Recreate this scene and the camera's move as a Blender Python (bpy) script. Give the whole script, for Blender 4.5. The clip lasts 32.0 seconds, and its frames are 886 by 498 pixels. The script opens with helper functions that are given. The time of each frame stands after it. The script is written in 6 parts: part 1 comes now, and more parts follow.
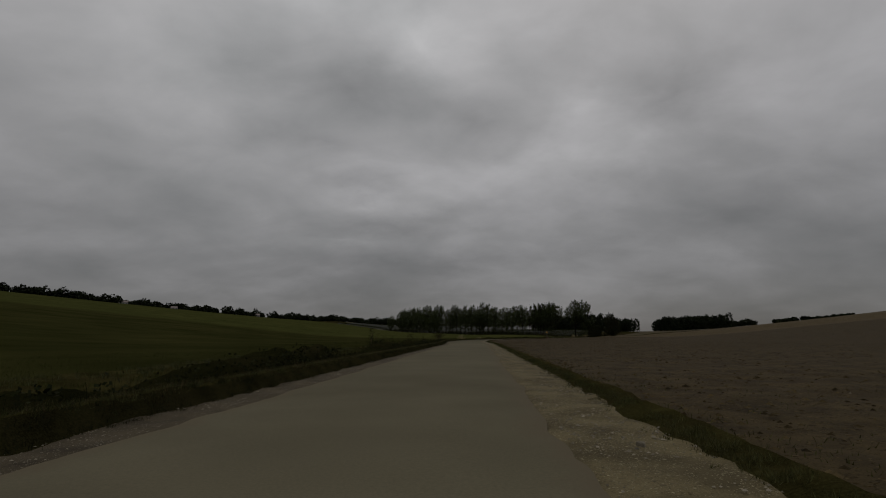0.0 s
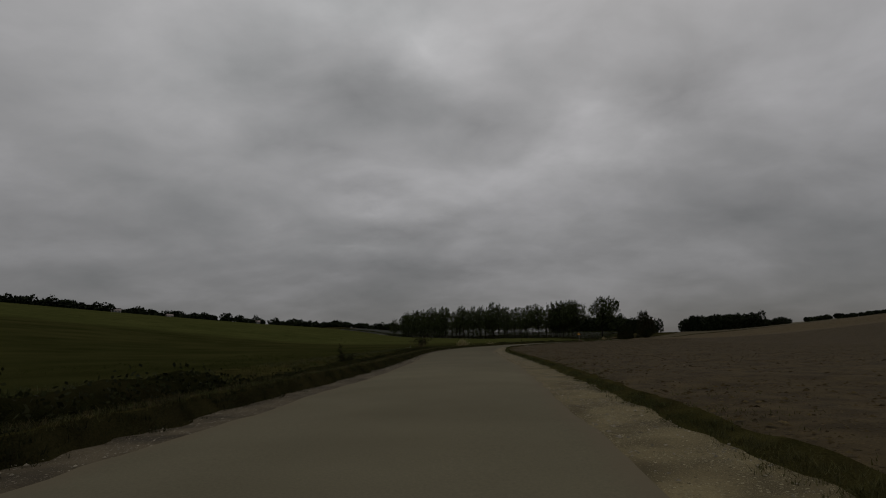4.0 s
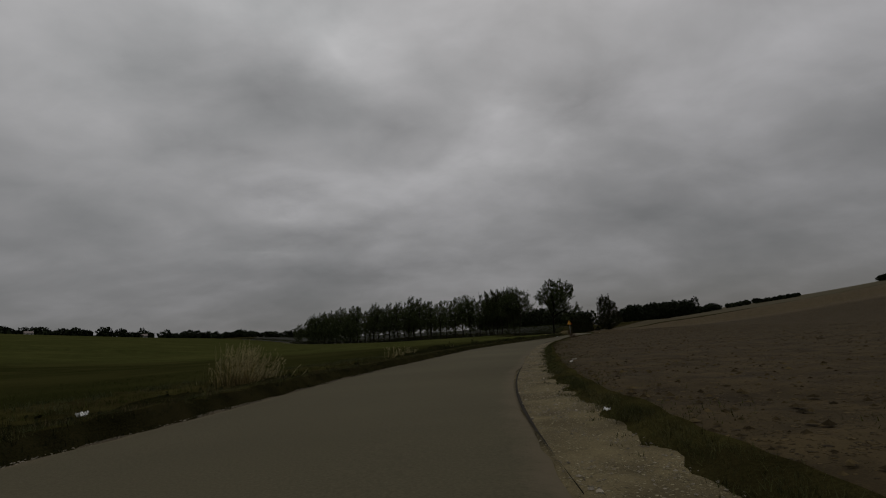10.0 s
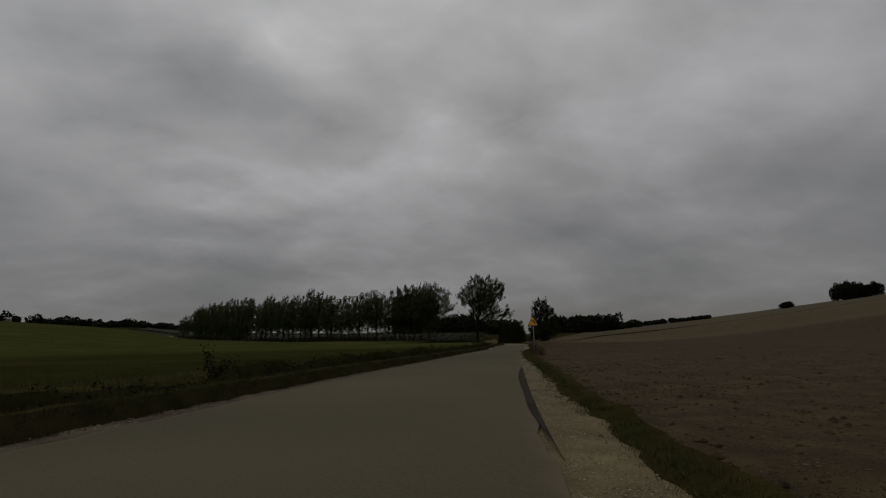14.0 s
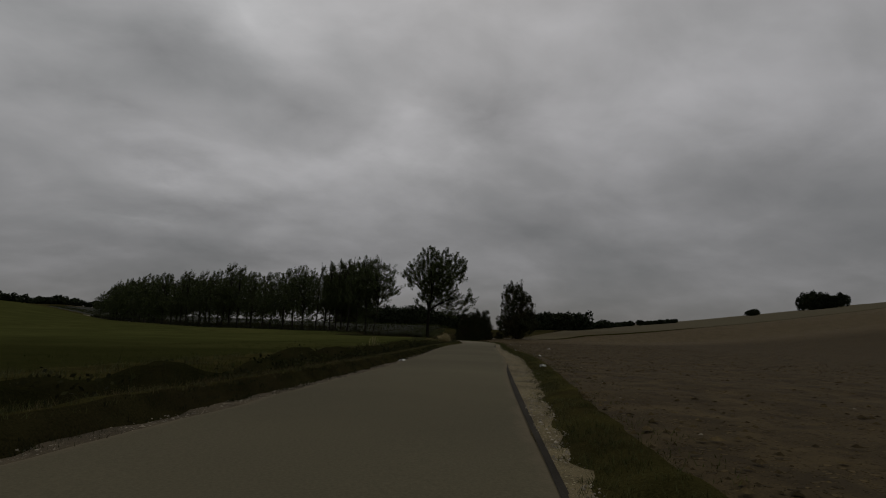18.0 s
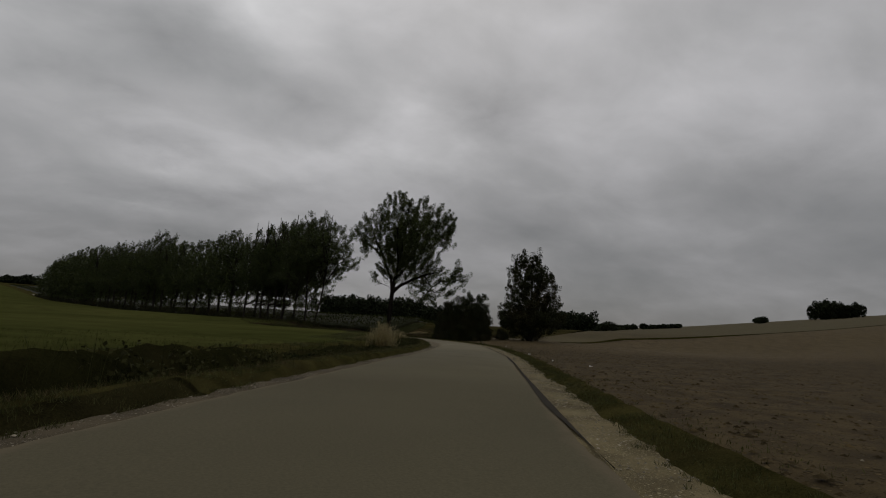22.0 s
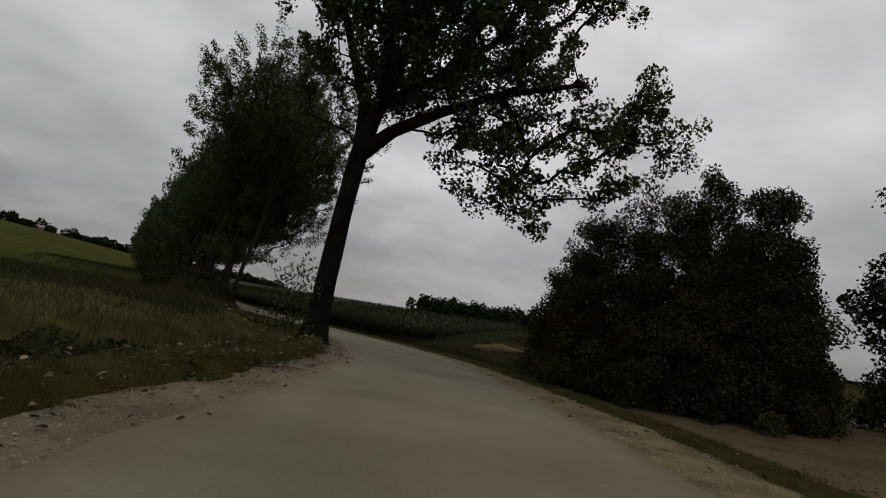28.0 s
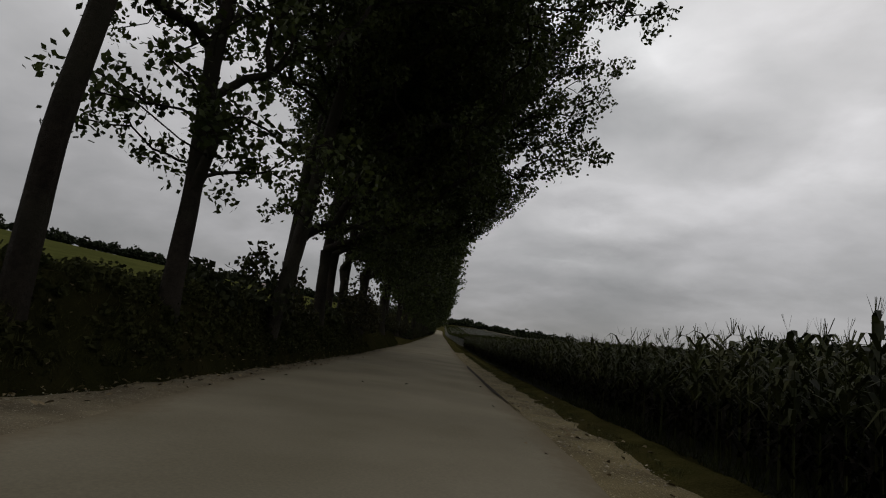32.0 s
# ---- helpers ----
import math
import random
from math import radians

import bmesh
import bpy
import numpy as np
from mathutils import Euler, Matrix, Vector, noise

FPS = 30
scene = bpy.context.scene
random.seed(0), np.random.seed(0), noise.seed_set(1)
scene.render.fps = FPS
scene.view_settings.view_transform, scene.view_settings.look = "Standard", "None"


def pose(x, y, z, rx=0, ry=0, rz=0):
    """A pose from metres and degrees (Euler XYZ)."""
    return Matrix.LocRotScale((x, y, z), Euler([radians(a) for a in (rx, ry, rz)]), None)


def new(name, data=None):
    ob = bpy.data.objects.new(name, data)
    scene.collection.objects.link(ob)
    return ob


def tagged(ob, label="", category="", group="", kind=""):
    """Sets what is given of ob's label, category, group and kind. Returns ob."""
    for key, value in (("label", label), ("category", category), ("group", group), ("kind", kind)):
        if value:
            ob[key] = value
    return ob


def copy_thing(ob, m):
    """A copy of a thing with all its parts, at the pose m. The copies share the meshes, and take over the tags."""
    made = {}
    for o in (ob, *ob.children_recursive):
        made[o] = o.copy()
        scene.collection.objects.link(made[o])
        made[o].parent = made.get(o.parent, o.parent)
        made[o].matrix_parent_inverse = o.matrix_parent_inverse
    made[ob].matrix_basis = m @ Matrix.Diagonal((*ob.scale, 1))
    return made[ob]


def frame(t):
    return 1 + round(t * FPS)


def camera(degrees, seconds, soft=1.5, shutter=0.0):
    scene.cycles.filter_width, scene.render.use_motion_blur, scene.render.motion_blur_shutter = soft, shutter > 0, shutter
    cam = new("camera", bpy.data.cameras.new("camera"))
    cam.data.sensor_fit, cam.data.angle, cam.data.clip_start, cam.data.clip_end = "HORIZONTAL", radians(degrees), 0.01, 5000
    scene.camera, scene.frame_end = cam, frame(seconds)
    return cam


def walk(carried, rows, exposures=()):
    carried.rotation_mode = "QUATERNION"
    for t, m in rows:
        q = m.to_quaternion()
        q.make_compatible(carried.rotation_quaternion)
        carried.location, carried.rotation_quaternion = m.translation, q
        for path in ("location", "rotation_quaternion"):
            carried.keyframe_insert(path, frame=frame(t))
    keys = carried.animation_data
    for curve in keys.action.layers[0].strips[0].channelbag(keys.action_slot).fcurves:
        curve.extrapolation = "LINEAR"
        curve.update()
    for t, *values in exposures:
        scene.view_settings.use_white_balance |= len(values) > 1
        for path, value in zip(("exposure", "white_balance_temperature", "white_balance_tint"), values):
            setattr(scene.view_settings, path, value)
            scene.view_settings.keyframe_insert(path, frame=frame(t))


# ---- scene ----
cam = camera(79.1, 32.0, soft=1.1, shutter=0.0)
# seconds, place in metres, turn in degrees
PATH = [
    (0, 2.610, -8.15, 0.893, 99.2, 0.2, -2.16),
    (0.5, 3.120, -3.04, 0.893, 99.38, 0.32, -1.74),
    (1, 3.620, 2.07, 0.893, 99.44, -0.28, -0.21),
    (1.5, 4.110, 7.18, 0.893, 99.48, 1.46, -0.94),
    (2, 4.600, 12.3, 0.893, 99.74, 1.83, -1.1),
    (2.5, 5.100, 17.42, 0.893, 99.9, 0.19, -0.19),
    (3, 5.610, 22.53, 0.894, 99.85, 1.82, -3.63),
    (3.5, 6.140, 27.65, 0.894, 99.82, 1.19, -1.25),
    (5.5, 8.270, 48.14, 0.895, 99.48, 0.93, -1.2),
    (6, 8.750, 53.28, 0.895, 99.49, 2.3, -1.9),
    (6.5, 9.220, 58.41, 0.896, 99.89, 0.74, -0.93),
    (7, 9.690, 63.56, 0.897, 99.94, 2.64, -2.28),
    (7.5, 10.150, 68.71, 0.896, 99.79, 4.78, -3.3),
    (8, 10.680, 73.87, 0.888, 100.09, 3.3, -4.11),
    (8.5, 11.467, 79, 0.886, 100.06, 3.14, -5.97),
    (9, 12.326, 84.11, 0.889, 99.67, 3.74, -6.04),
    (9.5, 13.219, 89.19, 0.861, 99.77, 3.55, -7.63),
    (10, 13.813, 94.27, 0.815, 99.66, 3.97, -9.47),
    (10.5, 14.974, 99.23, 0.782, 99.21, 5.09, -11.56),
    (11, 16.480, 104.06, 0.802, 99.23, 3.6, -12.19),
    (11.5, 18.162, 108.82, 0.827, 99.36, 2.65, -14.23),
    (12, 19.854, 113.56, 0.847, 99.87, 2.18, -15.63),
    (12.5, 21.508, 118.3, 0.861, 99.37, 1.58, -15.59),
    (13, 23.210, 123.01, 0.872, 99.23, 0.03, -16.62),
    (13.5, 25.003, 127.66, 0.881, 99.46, 0.8, -18.2),
    (14, 26.851, 132.28, 0.887, 99.77, 0.96, -18.02),
    (14.5, 28.817, 136.84, 0.89, 99.71, -0.09, -18.49),
    (16.5, 37.337, 154.77, 0.901, 99.51, -1.21, -20.89),
    (17, 39.543, 159.25, 0.902, 99.55, 0.24, -22.24),
    (17.5, 41.713, 163.78, 0.902, 99.11, -0.52, -21.56),
    (18, 43.941, 168.32, 0.903, 99.16, -1.46, -21.99),
    (18.5, 46.230, 172.85, 0.903, 99.25, -0.51, -23.68),
    (19, 48.440, 177.44, 0.901, 99.2, 0.39, -22.01),
    (19.5, 50.730, 182, 0.899, 99.09, 0.62, -22.51),
    (20, 53.060, 186.54, 0.897, 99.01, -1.8, -23.18),
    (20.5, 55.340, 191.09, 0.896, 98.8, -3.31, -23.48),
    (21, 57.510, 195.67, 0.897, 98.84, -2.19, -22.77),
    (21.5, 59.680, 200.19, 0.902, 98.79, -1.72, -23.25),
    (22, 61.800, 204.67, 0.912, 98.88, -3.55, -22.71),
    (22.5, 63.950, 209.06, 0.924, 99.07, -2.83, -22.39),
    (23, 66.200, 213.29, 0.936, 99.35, -0.32, -23.08),
    (23.5, 68.410, 217.46, 0.945, 99.33, -1.38, -23.56),
    (24, 70.520, 221.59, 0.951, 99.21, -2.19, -23.26),
    (24.5, 72.490, 225.72, 0.948, 99, -4.48, -22.77),
    (26.5, 79.340, 242.51, 0.884, 98.9, -6.88, -18.8),
    (27, 80.730, 246.75, 0.88, 98.58, -8.44, -15.11),
    (27.5, 81.850, 250.99, 0.878, 98.35, -10.22, -13.13),
    (28, 82.710, 255.24, 0.876, 99.04, -10.44, -10.78),
    (28.5, 83.500, 259.42, 0.876, 98.97, -11.32, -4.74),
    (29, 84.080, 263.55, 0.841, 99.09, -11.49, -1.92),
    (29.5, 84.200, 267.67, 0.814, 99.48, -11.65, 1.12),
    (30, 84.170, 271.75, 0.838, 98.91, -11.33, 7.66),
    (30.5, 84.080, 275.75, 0.858, 99.3, -10.82, 10.73),
    (31, 83.740, 279.72, 0.865, 99.44, -9.36, 15.02),
    (31.5, 82.780, 283.49, 0.905, 99.83, -7.43, 17.82),
    (32, 81.640, 287.14, 0.922, 99.99, -7.25, 20.18),

]
walk(cam, [(t, pose(x, y, z, a, b, c)) for t, x, y, z, a, b, c in PATH],
     exposures=[(0, -0.07), (12, -0.07), (17, -0.08), (19, -0.03), (22, 0.28), (24, 0.5), (26, 0.66), (27, 0.80), (28, 0.74), (29, 0.47), (30, 0.38), (31, 0.46), (32, 0.72)])

# ---------------------------------------------------------------- light
CLOUDS = ((-1.0, 31.5, 13, 8, -20, 0.36), (-13, 34, 16, 6, 0, 0.26), (19, 18.6, 24, 4.8, 9, 0.30), (20, 22.8, 9, 5, 0, 0.16), (1, 15.6, 10, 5, 0, 0.14),
          (-9.5, 26.5, 22, 8.5, -6, -0.30), (6.5, 22.6, 12, 6, -12, -0.24), (27, 23.2, 10, 7, -20, -0.24), (-12, 20.6, 14, 3.2, 0, -0.20), (-7, 16.6, 13, 3.0, -4, -0.20),
          (-6, 14.3, 12, 2.2, 0, 0.16), (-1, 12.2, 22, 2.4, 5, -0.18), (-8, 10.0, 14, 1.7, 4, 0.16), (4, 8.1, 24, 2.2, 4, -0.18), (-25, 25, 16, 13, 0, 0.14),
          (18, 29.5, 14, 9, 0, -0.08), (-36, 11, 18, 4, 6, -0.10), (33, 12, 22, 4, 12, -0.10), (56, 17, 22, 5, 30, -0.12), (46, 24, 20, 7, 25, 0.07), (-52, 20, 22, 6, 0, -0.12), (-9, 5, 26, 8, 0, -0.20))


def build_world():
    w = bpy.data.worlds.new("overcast_sky")
    scene.world = w
    w.use_nodes = True
    nt = w.node_tree
    nt.nodes.clear()
    N, L = nt.nodes.new, nt.links.new
    out, bg = N("ShaderNodeOutputWorld"), N("ShaderNodeBackground")
    tc, sep = N("ShaderNodeTexCoord"), N("ShaderNodeSeparateXYZ")
    L(tc.outputs["Generated"], sep.inputs[0])

    def m(op, a, b=None, clamp=False):
        n = N("ShaderNodeMath")
        n.operation, n.use_clamp = op, clamp
        for i, v in enumerate((a, b)):
            if v is None:
                continue
            if isinstance(v, (int, float)):
                n.inputs[i].default_value = v
            else:
                L(v, n.inputs[i])
        return n.outputs[0]

    up = m("ADD", m("MAXIMUM", sep.outputs[2], 0.0), 0.34)
    comb = N("ShaderNodeCombineXYZ")
    L(m("DIVIDE", sep.outputs[0], up), comb.inputs[0])
    L(m("DIVIDE", sep.outputs[1], up), comb.inputs[1])
    mp = N("ShaderNodeMapping")
    L(comb.outputs[0], mp.inputs[0])
    mp.inputs["Location"].default_value = (1.3, 0.35, 0.0)
    mp.inputs["Rotation"].default_value = (0, 0, radians(12))
    mp.inputs["Scale"].default_value = (0.85, 1.0, 1.0)
    n1, n2 = N("ShaderNodeTexNoise"), N("ShaderNodeTexNoise")
    for n, sc, det, ro, di in ((n1, 1.15, 4.0, 0.5, 0.3), (n2, 4.2, 6.0, 0.55, 0.25)):
        n.inputs["Scale"].default_value, n.inputs["Detail"].default_value = sc, det
        n.inputs["Roughness"].default_value, n.inputs["Distortion"].default_value = ro, di
        L(mp.outputs[0], n.inputs["Vector"])
    v = m("ADD", m("MULTIPLY", n1.outputs[0], 0.68), m("MULTIPLY", n2.outputs[0], 0.32))
    ramp = N("ShaderNodeValToRGB")
    e = ramp.color_ramp.elements
    e[0].position, e[0].color = 0.33, (0.132, 0.133, 0.134, 1)
    e[1].position, e[1].color = 0.68, (0.262, 0.258, 0.264, 1)
    mid = e.new(0.50)
    mid.color = (0.185, 0.183, 0.185, 1)
    L(v, ramp.inputs[0])
    # thinner cloud overhead lets more light through; dusky low band
    lift = m("ADD", 0.72, m("MULTIPLY", m("POWER", m("MAXIMUM", sep.outputs[2], 0.0), 0.9), 2.1))
    # a brighter place where the sun stands behind the cloud
    dot = N("ShaderNodeVectorMath")
    dot.operation = "DOT_PRODUCT"
    L(tc.outputs["Generated"], dot.inputs[0])
    dot.inputs[1].default_value = (-0.17, 0.86, 0.48)
    glow = m("MULTIPLY", m("POWER", m("MAXIMUM", dot.outputs["Value"], 0.0), 7.0), 0.34)
    lift = m("MULTIPLY", lift, m("ADD", 0.89, glow))
    # the cloud deck's thick rolls and thin places: bearing and height in degrees, half widths, lean, strength
    place, wisp, bent = N("ShaderNodeCombineXYZ"), N("ShaderNodeTexNoise"), N("ShaderNodeVectorMath")
    L(m("MULTIPLY", m("ARCTAN2", sep.outputs[0], sep.outputs[1]), 57.2958), place.inputs[0])
    L(m("MULTIPLY", m("ARCSINE", sep.outputs[2]), 57.2958), place.inputs[1])
    wisp.inputs["Scale"].default_value, wisp.inputs["Detail"].default_value = 2.6, 7
    wisp.inputs["Roughness"].default_value = 0.62
    L(mp.outputs[0], wisp.inputs["Vector"])
    bent.operation = "MULTIPLY_ADD"
    bent.inputs[1].default_value = (15.0, 7.0, 0.0)
    L(wisp.outputs["Color"], bent.inputs[0])
    L(place.outputs[0], bent.inputs[2])
    cloud = 1.0
    for az, el, wide, high, lean, amount in CLOUDS:
        at, ball = N("ShaderNodeMapping"), N("ShaderNodeTexGradient")
        at.vector_type, ball.gradient_type = "TEXTURE", "QUADRATIC_SPHERE"
        at.inputs["Location"].default_value = (az + 7.5, el + 3.5, 0)
        at.inputs["Rotation"].default_value = (0, 0, radians(lean))
        at.inputs["Scale"].default_value = (wide, high, 1)
        L(bent.outputs[0], at.inputs[0])
        L(at.outputs[0], ball.inputs[0])
        cloud = m("ADD", cloud, m("MULTIPLY", ball.outputs["Fac"], amount))
    lift = m("MULTIPLY", lift, cloud)
    mul = N("ShaderNodeMixRGB")
    mul.blend_type, mul.inputs[0].default_value = "MULTIPLY", 1.0
    L(ramp.outputs[0], mul.inputs[1])
    L(lift, mul.inputs[2])
    sky = N("ShaderNodeTexSky")
    sky.sky_type, sky.sun_disc = "NISHITA", False
    sky.sun_elevation, sky.sun_rotation = radians(42), radians(25)
    dim = N("ShaderNodeMixRGB")
    dim.blend_type, dim.inputs[0].default_value = "MULTIPLY", 1.0
    dim.inputs[2].default_value = (0.002, 0.002, 0.002, 1)
    L(sky.outputs[0], dim.inputs[1])
    add = N("ShaderNodeMixRGB")
    add.blend_type, add.inputs[0].default_value = "ADD", 1.0
    L(mul.outputs[0], add.inputs[1])
    L(dim.outputs[0], add.inputs[2])
    L(add.outputs[0], bg.inputs[0])
    bg.inputs[1].default_value = 1.0
    L(bg.outputs[0], out.inputs[0])


build_world()
sun = new("sun", bpy.data.lights.new("sun", "SUN"))
sun.data.energy, sun.data.angle, sun.data.color = 0.1, radians(40), (1.0, 0.96, 0.9)
sun.matrix_world = pose(0, 0, 60, 48, 0, -25)


# ---------------------------------------------------------------- materials
def mat(name, low, high, scale=2.0, fine=25.0, rough=0.9, bump=0.4, dist=0.03, spec=0.2, stain=None, stain_scale=0.3, stain_amount=0.5, per=0.0, through_leaf=0.0):
    """Two tones by a broad and a fine noise, a third tone in patches, relief, and a shift from piece to piece."""
    ma = bpy.data.materials.new(name)
    ma.use_nodes = True
    nt = ma.node_tree
    N, L = nt.nodes.new, nt.links.new
    b = nt.nodes["Principled BSDF"]
    geo = N("ShaderNodeNewGeometry")
    nb, nf = N("ShaderNodeTexNoise"), N("ShaderNodeTexNoise")
    nb.inputs["Scale"].default_value, nb.inputs["Detail"].default_value = scale, 4
    nf.inputs["Scale"].default_value, nf.inputs["Detail"].default_value = fine, 6
    nf.inputs["Roughness"].default_value = 0.7
    L(geo.outputs["Position"], nb.inputs["Vector"])
    L(geo.outputs["Position"], nf.inputs["Vector"])
    mix = N("ShaderNodeMath")
    mix.operation = "MULTIPLY_ADD"
    L(nf.outputs[0], mix.inputs[0])
    mix.inputs[1].default_value = 0.55
    half = N("ShaderNodeMath")
    half.operation = "MULTIPLY"
    L(nb.outputs[0], half.inputs[0])
    half.inputs[1].default_value = 0.45
    L(half.outputs[0], mix.inputs[2])
    ramp = N("ShaderNodeValToRGB")
    ramp.color_ramp.elements[0].position, ramp.color_ramp.elements[0].color = 0.36, (*low, 1)
    ramp.color_ramp.elements[1].position, ramp.color_ramp.elements[1].color = 0.64, (*high, 1)
    L(mix.outputs[0], ramp.inputs[0])
    col = ramp.outputs[0]
    if stain:
        ns = N("ShaderNodeTexNoise")
        ns.inputs["Scale"].default_value, ns.inputs["Detail"].default_value = stain_scale, 5
        L(geo.outputs["Position"], ns.inputs["Vector"])
        mr = N("ShaderNodeMapRange")
        mr.inputs[1].default_value, mr.inputs[2].default_value = 0.45, 0.68
        mr.inputs[4].default_value = stain_amount
        L(ns.outputs[0], mr.inputs[0])
        mx = N("ShaderNodeMixRGB")
        L(mr.outputs[0], mx.inputs[0])
        L(col, mx.inputs[1])
        mx.inputs[2].default_value = (*stain, 1)
        col = mx.outputs[0]
    if per:
        hv = N("ShaderNodeHueSaturation")
        mr = N("ShaderNodeMapRange")
        mr.inputs[3].default_value, mr.inputs[4].default_value = 1 - per, 1 + per
        L(geo.outputs["Random Per Island"], mr.inputs[0])
        L(mr.outputs[0], hv.inputs["Value"])
        L(col, hv.inputs["Color"])
        col = hv.outputs[0]
    L(col, b.inputs["Base Color"])
    b.inputs["Roughness"].default_value = rough
    b.inputs["Specular IOR Level"].default_value = spec
    if bump:
        bp = N("ShaderNodeBump")
        bp.inputs["Strength"].default_value, bp.inputs["Distance"].default_value = bump, dist
        L(mix.outputs[0], bp.inputs["Height"])
        L(bp.outputs[0], b.inputs["Normal"])
    if through_leaf:
        tr, ms = N("ShaderNodeBsdfTranslucent"), N("ShaderNodeMixShader")
        L(col, tr.inputs[0])
        ms.inputs[0].default_value = through_leaf
        L(b.outputs[0], ms.inputs[1])
        L(tr.outputs[0], ms.inputs[2])
        L(ms.outputs[0], nt.nodes["Material Output"].inputs[0])
    return ma


def gravel_mat(name, soil_low, soil_high, stone_low, stone_high, cover, pebbles=34.0, relief=0.012):
    """Trodden sandy soil in which single pebbles show, thicker in some places than in others."""
    ma = mat(name, soil_low, soil_high, 1.1, 60, 0.95, 0.0, 0.0, 0.1, tuple(0.6 * v for v in soil_low), 1.7, 0.6)
    nt = ma.node_tree
    N, L = nt.nodes.new, nt.links.new
    b = nt.nodes["Principled BSDF"]
    col = b.inputs["Base Color"].links[0].from_socket
    geo, warp, add = N("ShaderNodeNewGeometry"), N("ShaderNodeTexNoise"), N("ShaderNodeVectorMath")
    warp.inputs["Scale"].default_value = 30
    add.operation = "MULTIPLY_ADD"
    add.inputs[1].default_value = (0.02, 0.02, 0.02)
    L(geo.outputs["Position"], warp.inputs["Vector"])
    L(warp.outputs["Color"], add.inputs[0])
    L(geo.outputs["Position"], add.inputs[2])
    height = None
    for scale, amount in ((pebbles, cover), (pebbles * 2.3, cover * 1.25)):
        vo, sep, patch, sub, mask, tone, mx, bm = (N("ShaderNode" + k) for k in ("TexVoronoi", "SeparateColor", "TexNoise", "Math", "MapRange", "ValToRGB", "MixRGB", "Math"))
        vo.inputs["Scale"].default_value = scale
        L(add.outputs[0], vo.inputs["Vector"])
        L(vo.outputs["Color"], sep.inputs[0])
        patch.inputs["Scale"].default_value, patch.inputs["Detail"].default_value = 1.3, 5
        L(geo.outputs["Position"], patch.inputs["Vector"])
        # a cell holds a pebble where its number falls below the cover of that place
        sub.operation = "MULTIPLY_ADD"
        sub.inputs[1].default_value, sub.inputs[2].default_value = 1.9 * amount, -0.42 * amount
        L(patch.outputs[0], sub.inputs[0])
        less = N("ShaderNodeMath")
        less.operation = "LESS_THAN"
        L(sep.outputs[0], less.inputs[0])
        L(sub.outputs[0], less.inputs[1])
        mask.inputs[1].default_value, mask.inputs[2].default_value = 0.42, 0.30
        L(vo.outputs["Distance"], mask.inputs[0])
        bm.operation = "MULTIPLY"
        L(mask.outputs[0], bm.inputs[0])
        L(less.outputs[0], bm.inputs[1])
        tone.color_ramp.elements[0].color, tone.color_ramp.elements[1].color = (*stone_low, 1), (*stone_high, 1)
        L(sep.outputs[1], tone.inputs[0])
        L(bm.outputs[0], mx.inputs[0])
        L(col, mx.inputs[1])
        L(tone.outputs[0], mx.inputs[2])
        col = mx.outputs[0]
        if height is None:
            height = bm.outputs[0]
        else:
            both = N("ShaderNodeMath")
            L(height, both.inputs[0])
            L(bm.outputs[0], both.inputs[1])
            height = both.outputs[0]
    L(col, b.inputs["Base Color"])
    bp = N("ShaderNodeBump")
    bp.inputs["Strength"].default_value, bp.inputs["Distance"].default_value = 0.9, relief
    L(height, bp.inputs["Height"])
    L(bp.outputs[0], b.inputs["Normal"])
    return ma


def dusty_rim(ma, dust):
    """Sand blown and driven onto the asphalt along its edges, by the mesh's distance from the edge."""
    nt = ma.node_tree
    N, L = nt.nodes.new, nt.links.new
    b = nt.nodes["Principled BSDF"]
    col = b.inputs["Base Color"].links[0].from_socket
    geo, rim, total, mx, mr = N("ShaderNodeNewGeometry"), N("ShaderNodeAttribute"), None, N("ShaderNodeMixRGB"), N("ShaderNodeMapRange")
    rim.attribute_name = "rim"
    total = rim.outputs["Fac"]
    for scale, amount in ((1.6, 0.9), (11, 0.7)):
        no, ma2 = N("ShaderNodeTexNoise"), N("ShaderNodeMath")
        no.inputs["Scale"].default_value, no.inputs["Detail"].default_value = scale, 6
        L(geo.outputs["Position"], no.inputs["Vector"])
        ma2.operation = "MULTIPLY_ADD"
        ma2.inputs[1].default_value = amount
        L(no.outputs[0], ma2.inputs[0])
        L(total, ma2.inputs[2])
        total = ma2.outputs[0]
    mr.inputs[1].default_value, mr.inputs[2].default_value, mr.inputs[4].default_value = 1.25, 1.75, 0.85
    L(total, mr.inputs[0])
    L(mr.outputs[0], mx.inputs[0])
    L(col, mx.inputs[1])
    mx.inputs[2].default_value = (*dust, 1)
    L(mx.outputs[0], b.inputs["Base Color"])


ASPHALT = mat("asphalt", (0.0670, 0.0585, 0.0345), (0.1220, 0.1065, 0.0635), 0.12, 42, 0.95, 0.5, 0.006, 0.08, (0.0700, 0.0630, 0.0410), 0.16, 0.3)
